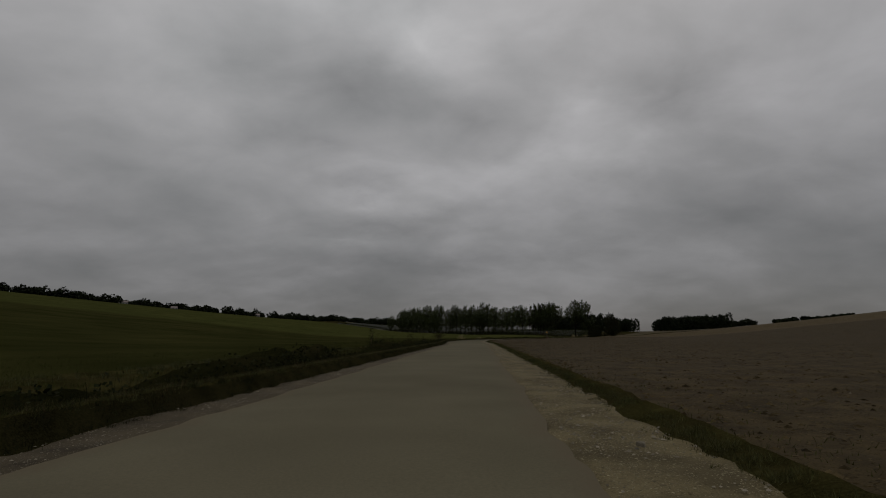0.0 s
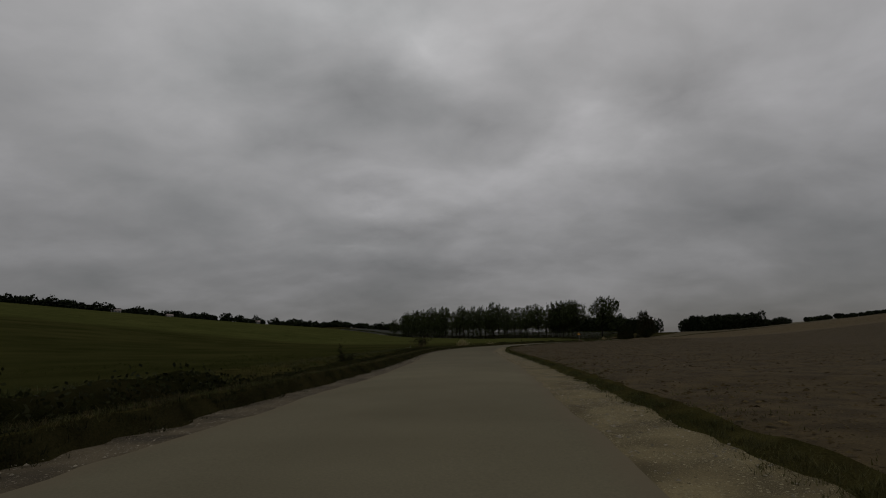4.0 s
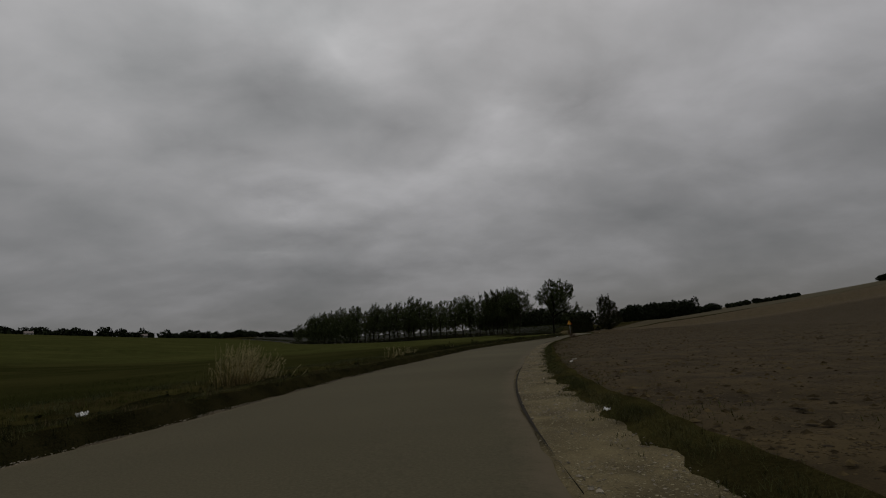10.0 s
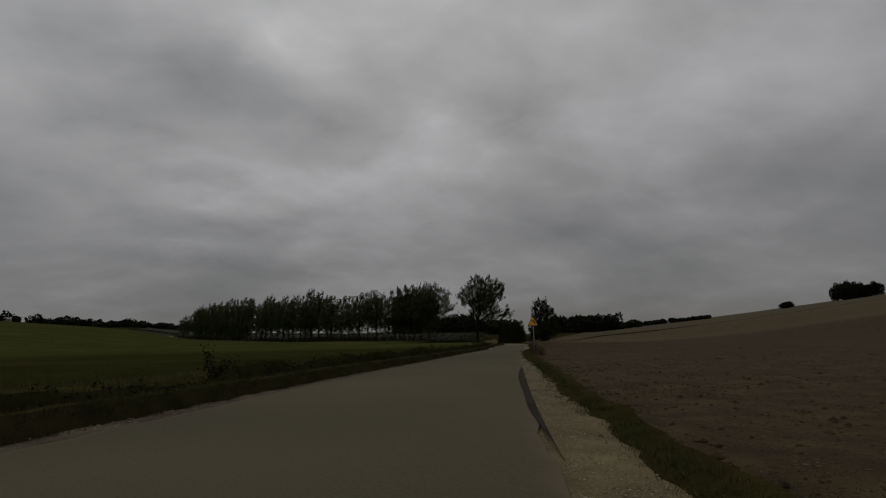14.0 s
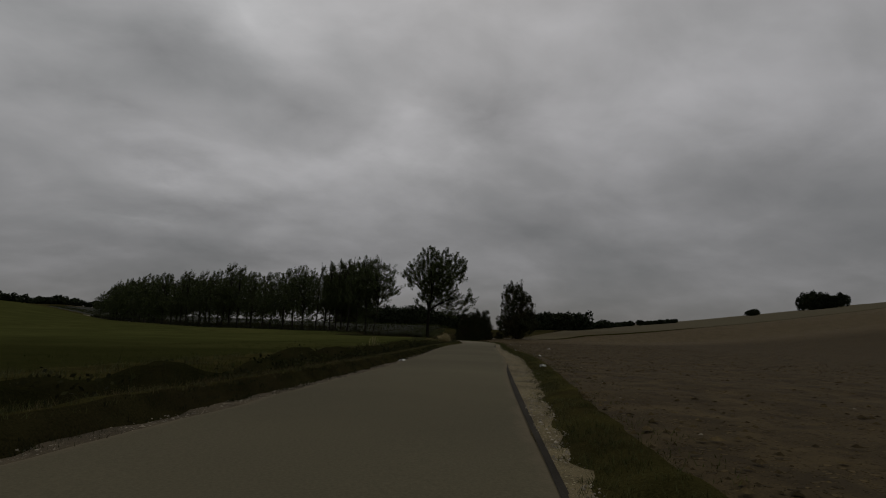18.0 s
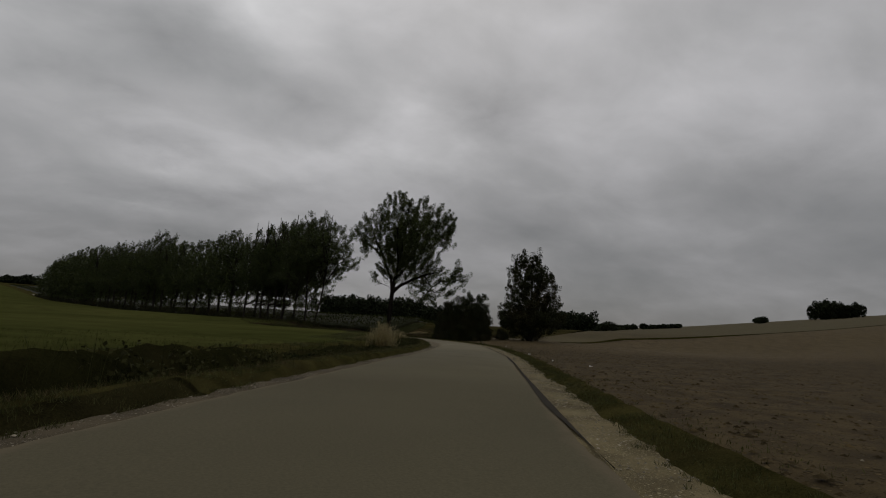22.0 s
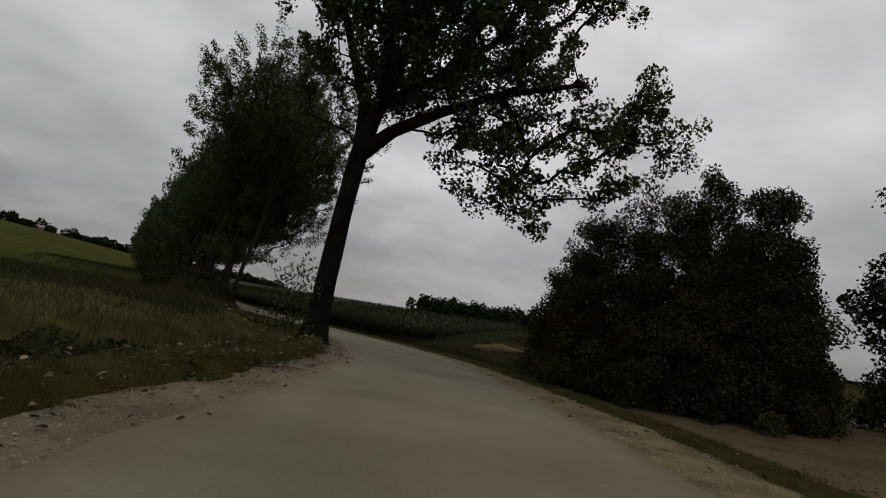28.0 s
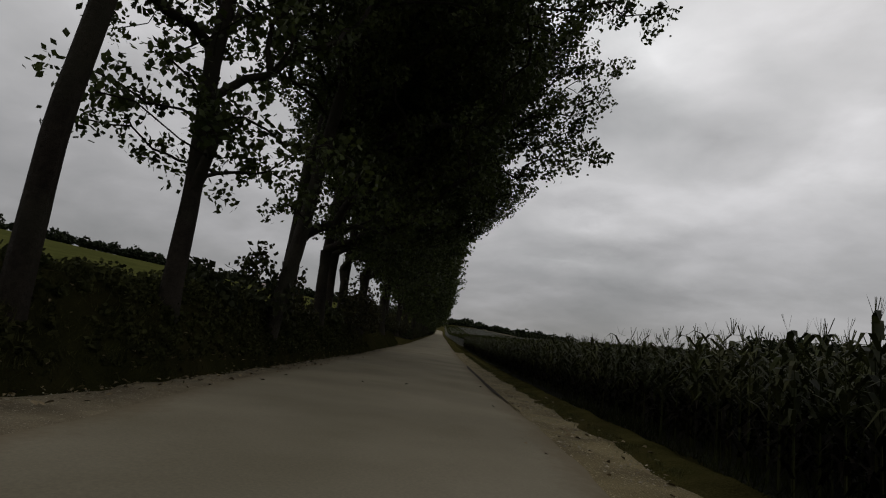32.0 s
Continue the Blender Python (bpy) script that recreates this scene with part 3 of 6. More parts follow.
def build_ground():
    # road, slightly crowned
    Y = steps((-500, -14, 40), (-14, 330, 0.2), (330, 640, 15))
    s = np.array([0, 0.025, 0.05, 0.08, 0.12, 0.2, 0.35, 0.5, 0.65, 0.8, 0.88, 0.92, 0.95, 0.975, 1])
    xl, xr = (edge_x(Y, 1) + pull_in(Y) * slant(Y))[:, None], edge_x(Y, 2)[:, None]
    wob = 0.06 * value_noise(Y, Y * 0 + 3, 2.7) + 0.04 * value_noise(Y, Y * 0 + 9, 0.6) + 0.025 * value_noise(Y, Y * 0 + 13, 0.25)
    wob2 = 0.06 * value_noise(Y, Y * 0 + 21, 1.9) + 0.04 * value_noise(Y, Y * 0 + 33, 0.7) + 0.025 * value_noise(Y, Y * 0 + 37, 0.25)
    X = (xl + wob[:, None]) * (1 - s) + (xr + wob2[:, None]) * s
    YY = np.repeat(Y[:, None], len(s), 1)
    Z = land(X, YY) + 0.05 * (1 - (2 * s - 1) ** 2) + np.where((s < 0.01) | (s > 0.99), -0.012, 0.0)
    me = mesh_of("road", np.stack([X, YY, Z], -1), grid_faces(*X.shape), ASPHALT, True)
    rim = np.clip(1 - np.minimum(s, 1 - s)[None] * (xr - xl) / np.interp(Y, [-20, 60, 150, 230, 255, 330], [0.6, 0.6, 0.35, 0.4, 0.8, 0.7])[:, None], 0, 1)
    me.attributes.new("rim", "FLOAT", "POINT").data.foreach_set("value", np.ascontiguousarray(rim.ravel(), np.float32))
    structure("road", me, "worn narrow grey asphalt country road without markings", "road")
    # gravel on both sides
    for side, wide, place, y0, y1, ma, label in (("left", shoulder_left, ground_left, -20, 238, SANDY_SOIL, "trodden sandy soil strip beside the asphalt"), ("left_bend", shoulder_left, ground_left, 238, 400, SAND, "bare trodden sand along the inside of the bend"), ("right", shoulder_right, ground_right, -20, 400, GRAVEL, "stony sandy gravel shoulder beside the asphalt")):
        s = np.linspace(-0.12, 1, 7)
        Y = Y_NEAR[(Y_NEAR >= y0) & (Y_NEAR <= y1)]
        yy = np.repeat(Y[:, None], 7, 1)
        d = s * (wide(Y) + 0.22)[:, None]
        if side != "right":
            d = d - pull_in(Y)[:, None] * (1 - np.clip(s, 0, 1))
        x, z = place(yy, d)
        z = land(x, yy) - 0.014 + 0.018 * value_noise(x, yy, 0.35) - np.where(s < 0, 0.03, 0)
        me = mesh_of("gravel_shoulder", np.stack([x, yy, z], -1), grid_faces(*x.shape), ma, True)
        structure("gravel_shoulder_" + side, me, label, "road shoulder")
    # verges
    d = np.concatenate([[-0.15, -0.07, 0.0, 0.08, 0.16, 0.24, 0.35, 0.46, 0.58, 0.7, 0.85], np.linspace(1.0, 3.0, 11), [3.5, 4.2, 5.0]])
    yy, dd = np.meshgrid(Y_NEAR, d, indexing="ij")
    dd = dd + shoulder_left(yy)
    x, z = ground_left(yy, dd)
    x = x + 0.035 * value_noise(yy, dd * 3, 0.3) + 0.07 * value_noise(yy, dd, 1.1)
    z = z + 0.022 * value_noise(x, yy, 0.8) + 0.018 * value_noise(x, yy, 0.5) + 0.016 * value_noise(x, yy, 0.33)
    keep = 11
    P = np.stack([x, yy, z], -1)
    for name, y0, y1, c0, c1, ma, label in (("verge_left", -14, 212, 0, 6, LIP, "grassy road side of the lip, coloured dark for its shade"), ("verge_left_bend", 212, 281, 0, 6, VERGE, "low green grassy edge before the bend"), ("verge_left_trees", 281, 330, 0, 6, DITCH, "overgrown edge of the bank below the poplars"),
                                            ("verge_left_crest", -14, 281, 5, keep, VERGE, "olive grassy crest of the lip between road and ditch"), ("verge_left_foot", 281, 330, 5, keep, DITCH, "dark overgrown foot of the bank below the poplars")):
        Q = P[(Y_NEAR >= y0 - 0.1) & (Y_NEAR <= y1 + 0.1)][:, c0:c1]
        structure(name, mesh_of(name, Q, grid_faces(*Q.shape[:2]), ma, True), label, "verge")
    ditch = Y_NEAR <= 240
    for name, rows, c0, c1, ma, label in (("ditch_left", ditch, keep - 1, 19, DITCH, "shallow ditch full of dark weeds"), ("field_bank_left", ditch, 18, x.shape[1], VERGE, "grassy far bank of the ditch"), ("bend_bank_left", (Y_NEAR >= 240) & (Y_NEAR <= 281.2), keep - 1, x.shape[1], BANK, "rough grassy bank along the inside of the bend"), ("tree_bank_left", Y_NEAR >= 281, keep - 1, x.shape[1], DITCH, "dark overgrown bank below the poplars")):
        P = np.stack([x, yy, z], -1)[rows][:, c0:c1]
        if name == "ditch_left":
            # matted growth fills the ditch
            e = (dd - shoulder_left(yy))[rows][:, c0:c1]
            P[:, :, 2] += np.interp(e, [0.85, 1.1, 1.5, 2.1, 2.5], [0, 0.7, 1, 0.8, 0]) * (0.78 * growth(P[:, :, 0], P[:, :, 1]) + 0.09 * value_noise(P[:, :, 0], P[:, :, 1], 0.4))
        structure(name, mesh_of(name, P, grid_faces(*P.shape[:2]), ma, True), label, "verge")
    s = np.linspace(0, 1, 12)
    dd = shoulder_right(Y_NEAR)[:, None] - 0.15 + s * (verge_right(Y_NEAR)[:, None] + 0.36)
    yy = np.repeat(Y_NEAR[:, None], 12, 1)
    x, z = ground_right(yy, dd)
    x = x + 0.04 * value_noise(yy, dd * 3, 0.3) + 0.06 * value_noise(yy, dd, 0.9) + 0.04 * value_noise(yy, dd, 2.3)
    z = z + 0.020 * value_noise(x, yy, 0.5) + 0.018 * value_noise(x, yy, 0.33)
    structure("verge_right", mesh_of("verge_right", np.stack([x, yy, z], -1), grid_faces(*x.shape), VERGE, True), "low green grass strip between gravel and field", "verge")
    # green field
    d = np.concatenate([[4.6, 6, 8, 11], np.geomspace(15, 3000, 30)])
    yy, dd = np.meshgrid(Y_ALL, d, indexing="ij")
    x = left_of(yy, dd)
    z = land(x, yy) + np.where(dd < 5, 0.06, 0.09) + 0.05 * value_noise(x, yy, 6.0) + left_rise(yy, dd)
    structure("green_field", mesh_of("green_field", np.stack([x, yy, z], -1), grid_faces(*x.shape), CROP, True), "broad dark green field of low crop, gently rising", "field")
    # the land below all the strips and fields
    gx = np.concatenate([-np.geomspace(3500, 60, 28), np.arange(-50, 160, 5.0), np.geomspace(165, 3500, 28)])
    gy = np.concatenate([np.arange(-500, -40, 40.0), np.arange(-40, 340, 5.0), np.geomspace(345, 4200, 34)])
    yy, x = np.meshgrid(gy, gx, indexing="ij")
    structure("ground", mesh_of("ground", np.stack([x, yy, land(x, yy) - 0.22 - np.clip((np.abs(x - edge_x(yy, 1)) - 30) / 60, 0, 2.0)], -1), grid_faces(*x.shape), VERGE, True), "soil and turf below the fields, reaching the horizon", "ground")
    # verges further along
    for side, place in (("left", left_of), ("right", right_of)):
        for yo in (Y_ALL[Y_ALL < -12], Y_ALL[Y_ALL > 328]):
            yy, dd = np.meshgrid(yo, np.array([-0.3, 1, 3, 5.5, 9.0]), indexing="ij")
            x = place(yy, dd)
            z = land(x, yy) - 0.03
            structure("far_verge_" + side, mesh_of("far_verge", np.stack([x, yy, z], -1), grid_faces(*x.shape), VERGE, True), "grassy verge of the road further away", "verge")


def right_place(y, d):
    """The right-hand fields: rows lean away along the ploughed field's far boundary."""
    dd = np.maximum(d - 8.0, 0)
    x = right_of(y, d)
    return x, y + 0.55 * np.minimum(dd, 30) + 0.22 * np.maximum(dd - 30, 0)


def right_sheet(name, rows, d, ma, label, lift, rough=0.0):
    yy, dd = np.meshgrid(rows, d, indexing="ij")
    inner = shoulder_right(yy) + verge_right(yy) + 0.12 * value_noise(yy, yy * 0 + 2, 1.5) + 0.07 * value_noise(yy, yy * 0 + 7, 0.6)
    dd = dd + inner * np.clip((30 - dd) / 24, 0, 1)
    x, y = right_place(yy, dd)
    z = land(x, y) + lift
    if rough:
        z = z + rough * (value_noise(x, y, 0.28) + 0.6 * value_noise(x, y, 0.9)) * np.clip(1 - (dd - 12) / 20, 0, 1) + 0.03 * value_noise(x, y, 3.0) * np.clip((40 - dd) / 12, 0, 1) - 0.05 * np.clip(1 - (dd - inner) / 0.7, 0, 1)
    return structure(name, mesh_of(name, np.stack([x, y, z], -1), grid_faces(*x.shape), ma, True), label, "field")


def build_right_fields():
    near = np.concatenate([np.arange(0, 7, 0.22), np.geomspace(7.2, 40, 24)])
    far = np.concatenate([[36, 40], np.geomspace(46, 3000, 26)])
    meadow_d, beyond = near[near < 20], np.concatenate([[19, 22, 26, 32], np.geomspace(40, 3000, 26)])
    y_plough = steps((-14, 262, 0.4))
    right_sheet("ploughed_field", y_plough, near, PLOUGH, "bare brown ploughed field with clods", 0.0, 0.028)
    right_sheet("ploughed_field_far", steps((-500, -14, 30), (-14, 262, 4)), far, PLOUGH, "bare brown ploughed field rising to the skyline", -0.03)
    right_sheet("ploughed_field_back", steps((-500, -14, 30)), near[::4], PLOUGH, "bare brown ploughed field", 0.0)
    y_meadow = steps((262, 330, 1.0), (330, 700, 12), (700, 2500, 120))
    right_sheet("soil_edge", steps((262, 272, 0.4)), meadow_d, PLOUGH, "bare brown soil reaching up to the thicket", 0.0, 0.028)
    y_meadow = y_meadow[y_meadow >= 272]
    right_sheet("rough_meadow", y_meadow, near, MEADOW, "rough yellow-green meadow beside the road", 0.02, 0.03)
    right_sheet("grass_strip", np.array([262, 262.6, 263.4]), beyond, MEADOW, "narrow green grass strip between two fields", 0.02)
    right_sheet("stubble_margin", steps((263.4, 272, 4)), beyond, STUBBLE, "pale stubble along the ploughed land", 0.03)
    right_sheet("stubble_field", steps((272, 330, 8), (330, 700, 25), (700, 2500, 120)), far, STUBBLE, "pale stubble field beyond the ploughed land", 0.03)


build_ground()
build_right_fields()


# ---------------------------------------------------------------- plants
def leaf_quads(C, size, rnd, flat=0.0):
    """A pointed leaf of two triangles' worth of face at every place in C, turned at random."""
    n = len(C)
    a = rnd.normal(size=(n, 3))
    a /= np.linalg.norm(a, axis=1, keepdims=True)
    b = rnd.normal(size=(n, 3))
    b[:, 2] *= 1 - flat
    a[:, 2] *= 1 - flat
    b = np.cross(a, b)
    b /= np.linalg.norm(b, axis=1, keepdims=True) + 1e-9
    s = size * rnd.uniform(0.65, 1.3, (n, 1))
    V = np.stack([C - a * s * 0.5, C + b * s * 0.38, C + a * s * 0.55, C - b * s * 0.38], 1)
    return V.reshape(-1, 3), np.arange(4 * n).reshape(-1, 4)


def tubes(segs, sides=5):
    """Tapered tubes: rows of two ends and two radii."""
    segs = np.asarray(segs, float)
    p, q, r0, r1 = segs[:, :3], segs[:, 3:6], segs[:, 6], segs[:, 7]
    d = q - p
    d /= np.linalg.norm(d, axis=1, keepdims=True) + 1e-9
    up = np.where(np.abs(d[:, 2:]) > 0.9, [[1.0, 0, 0]], [[0, 0, 1.0]])
    u = np.cross(d, up)
    u /= np.linalg.norm(u, axis=1, keepdims=True) + 1e-9
    v = np.cross(d, u)
    t = np.linspace(0, 2 * np.pi, sides, endpoint=False)
    ring = np.cos(t)[None, :, None] * u[:, None] + np.sin(t)[None, :, None] * v[:, None]
    V = np.concatenate([p[:, None] + ring * r0[:, None, None], q[:, None] + ring * r1[:, None, None]], 1)
    k = np.arange(sides)
    f = np.stack([k, (k + 1) % sides, (k + 1) % sides + sides, k + sides], 1)
    F = f[None] + (np.arange(len(segs)) * 2 * sides)[:, None, None]
    return V.reshape(-1, 3), F.reshape(-1, 4)


def trunk_mesh(line, radii, rnd, sides=14, flare=1.5):
    """A furrowed trunk along a line of points, wider at the foot."""
    V, rows = [], []
    line = np.asarray(line, float)
    t = np.linspace(0, 1, len(line))
    tt = np.linspace(0, 1, 5 * len(line))
    P = np.stack([np.interp(tt, t, line[:, i]) for i in range(3)], 1)
    R = np.interp(tt, t, radii)
    ang = np.linspace(0, 2 * np.pi, sides, endpoint=False)
    ph = rnd.uniform(0, 6, 3)
    for p, r in zip(P, R):
        h = p[2] - line[0][2]
        foot = 1 + (flare - 1) * np.exp(-max(h, 0) / 0.5)
        lob = 1 + 0.07 * np.sin(3 * ang + ph[0] + 0.2 * h) + 0.05 * np.sin(5 * ang + ph[1] - 0.3 * h) + 0.04 * np.sin(8 * ang + ph[2] + 2 * h)
        rr = r * foot * lob
        rows.append(np.stack([p[0] + np.cos(ang) * rr, p[1] + np.sin(ang) * rr, np.full(sides, p[2])], 1))
    V = np.array(rows)
    n = len(rows)
    i = np.arange(n * sides).reshape(n, sides)
    F = np.stack([i[:-1], np.roll(i[:-1], -1, 1), np.roll(i[1:], -1, 1), i[1:]], -1).reshape(-1, 4)
    return V.reshape(-1, 3), F


def crown_points(rnd, n, inside, box):
    """n places where clumps of leaves sit: spread out, and only where inside(points) says so."""
    got = np.zeros((0, 3))
    while len(got) < n:
        p = rnd.uniform(box[0], box[1], (4 * n, 3))
        got = np.concatenate([got, p[inside(p)]])
    return got[:n]


def sprays(rnd, inside, box, gap, per, reach):
    """Boughs at least gap apart, each with some sprays of leaves about it: lumps of foliage with sky between them."""
    heads = np.zeros((0, 3))
    for p in crown_points(rnd, 2600, inside, box):
        if not len(heads) or np.min(np.sum((heads - p) ** 2, 1)) > gap * gap:
            heads = np.concatenate([heads, p[None]])
    count = rnd.integers(max(1, per - 2), per + 3, len(heads))
    at = np.repeat(heads, count, 0)
    return at + rnd.normal(0, reach, at.shape) * (1, 1, 1.15)


def lobes(balls, seed=0, ragged=0.18):
    """A test for places in a crown made of ellipsoids: rows of centre and half sizes."""
    B = np.array(balls, float)
    off = np.random.default_rng(seed).uniform(0, 40, 2)

    def inside(p):
        d = np.sqrt(np.min(np.sum(((p[:, None] - B[None, :, :3]) / B[None, :, 3:]) ** 2, 2), 1))
        return d < 1 + ragged * value_noise(p[:, 0] * 0.9 + off[0] + p[:, 1] * 0.6, p[:, 2] * 0.9 + off[1], 1.0)

    return inside


def grow(rnd, stem, clumps):
    """Branches from a stem to every clump. stem: points, each the child of the one before or of a named index."""
    nodes = [list(map(float, p)) for p, _ in stem]
    parent = [k for _, k in stem]
    P = np.array(nodes)
    order = np.argsort([np.min(np.linalg.norm(P - c, axis=1)) for c in clumps])
    all_p = np.zeros((len(nodes) + 3 * len(clumps), 3))
    all_p[: len(nodes)] = P
    count = len(nodes)
    tips = []
    for k in order:
        c = clumps[k]
        d = c - all_p[:count]
        far = np.linalg.norm(d, axis=1)
        cost = far + np.where(d[:, 2] < 0.25 * far, 1.6 * (0.25 * far - d[:, 2]), 0)
        j = int(np.argmin(cost))
        mids = 1 if far[j] < 1.2 else 2
        last = j
        for m in range(1, mids + 1):
            f = m / (mids + 1)
            q = all_p[j] * (1 - f) + c * f + rnd.normal(0, 0.05, 3) * far[j] + np.array([0, 0, 0.08 * far[j] * (f - f * f) * 4])
            all_p[count], count = q, count + 1
            parent.append(last)
            last = count - 1
        all_p[count], count = c, count + 1
        parent.append(last)
        tips.append(count - 1)
    load = np.zeros(count)
    for t in tips:
        load[t] = 1
    for i in range(count - 1, -1, -1):
        if parent[i] >= 0:
            load[parent[i]] += load[i]
    return all_p[:count], parent, load


def make_tree(name, seed, stem, stem_radius, inside, box, gap, per, reach, per_clump, leaf, spread, leaf_mat, twig=0.013, trunk_nodes=None, flare=1.5, low_clumps=None, stretch=1.7, bark=None):
    """Meshes of a tree: trunk, the big limbs, fine branches, and a crown of single leaves."""
    rnd = np.random.default_rng(seed)
    clumps = sprays(rnd, inside, box, gap, per, reach)
    if low_clumps is not None:
        clumps = np.concatenate([clumps, low_clumps])
    P, parent, load = grow(rnd, stem, clumps)
    main = trunk_nodes or len(stem)
    V, F = trunk_mesh([p for p, _ in stem[:main]], stem_radius[:main], rnd, flare=flare)
    trunk = mesh_of(name + "_trunk", V, F, bark or BARK, True)
    rad = np.maximum(twig * np.sqrt(load), 0.006)
    for i in range(len(stem)):
        rad[i] = stem_radius[i]
    # which limb each node hangs from
    limb = np.full(len(P), -1)
    big, fine = {}, []
    for i in range(1, len(P)):
        j = parent[i]
        if i < main:
            continue
        seg = (*P[j], *P[i], min(rad[j], rad[i] * 1.7) if j >= main else rad[i] * 1.25, rad[i])
        if i < len(stem) or load[i] >= 12:
            limb[i] = limb[j] if limb[j] >= 0 else i
            big.setdefault(limb[i], []).append(seg)
        else:
            fine.append(seg)
    meshes = {"trunk": trunk}
    meshes["limb"] = [mesh_of(name + "_limb", *tubes(v, 8), bark or BARK, True) for v in big.values()]
    meshes["branches"] = mesh_of(name + "_branches", *tubes(fine, 4), bark or BARK)
    # each spray is a flame of leaves that points outwards and up
    way = clumps - np.array([P[main - 1][0] * 0.5, P[main - 1][1] * 0.5, clumps[:, 2].mean() - 0.35 * np.ptp(clumps[:, 2])])
    way /= np.linalg.norm(way, axis=1, keepdims=True) + 1e-9
    way += rnd.normal(0, 0.3, way.shape)
    way[:, 2] += 0.65
    way /= np.linalg.norm(way, axis=1, keepdims=True) + 1e-9
    size = np.repeat(rnd.uniform(0.6, 1.3, (len(clumps), 1)), per_clump, 0)
    C, W = np.repeat(clumps, per_clump, 0), np.repeat(way, per_clump, 0)
    u = rnd.uniform(-0.55, 0.62, (len(C), 1))
    off = rnd.normal(size=C.shape)
    off *= (spread * rnd.uniform(0.1, 1.0, (len(C), 1)) ** 0.5) * (1 - 1.05 * np.abs(u)) / (np.linalg.norm(off, axis=1, keepdims=True) + 1e-9)
    off = (off + W * u * stretch * spread) * size
    V, F = leaf_quads(C + off, leaf, rnd)
    meshes["crown"] = mesh_of(name + "_crown", V, F, leaf_mat)
    return meshes


def plant_tree(name, meshes, m, label, category="tree", group=""):
    ob = tagged(new(name), label, category, group)
    part("trunk", meshes["trunk"], ob)
    for me in meshes["limb"]:
        part("limb", me, ob)
    tagged(part("branchwork", meshes["branches"], ob), kind="stuff")
    tagged(part("crown", meshes["crown"], ob), kind="stuff")
    ob.matrix_world = m
    return ob


def egg(base, top, wide, seed, lift=0.45, ragged=0.25, gap=0.28, cx=0.0, cy=0.0):
    """A test for places in an uneven egg-shaped crown with hollows."""
    off = np.random.default_rng(seed).uniform(0, 50, 3)

    def inside(p):
        h = np.clip((p[:, 2] - base) / (top - base), 0, 1)
        prof = np.where(h < lift, np.sin(0.5 * np.pi * np.clip(h / lift, 0, 1)) ** 0.6, np.cos(0.5 * np.pi * np.clip((h - lift) / (1 - lift), 0, 1)) ** 0.62)
        a = np.arctan2(p[:, 1] - cy, p[:, 0] - cx)
        r = np.hypot(p[:, 0] - cx, p[:, 1] - cy)
        edge = wide * prof * (1 + ragged * value_noise(a * 2.2 + off[0], p[:, 2] * 0.55 + off[1], 1.0))
        hole = value_noise(p[:, 0] * 0.6 + off[1] + 0.37 * p[:, 2], p[:, 1] * 0.6 + off[2] + 0.71 * p[:, 2], 1.0) < -1 + 2 * gap
        return (p[:, 2] > base) & (p[:, 2] < top) & (r < edge) & (r > 0.25 * edge * (p[:, 2] < base + 0.5 * (top - base))) & ~hole

    return inside


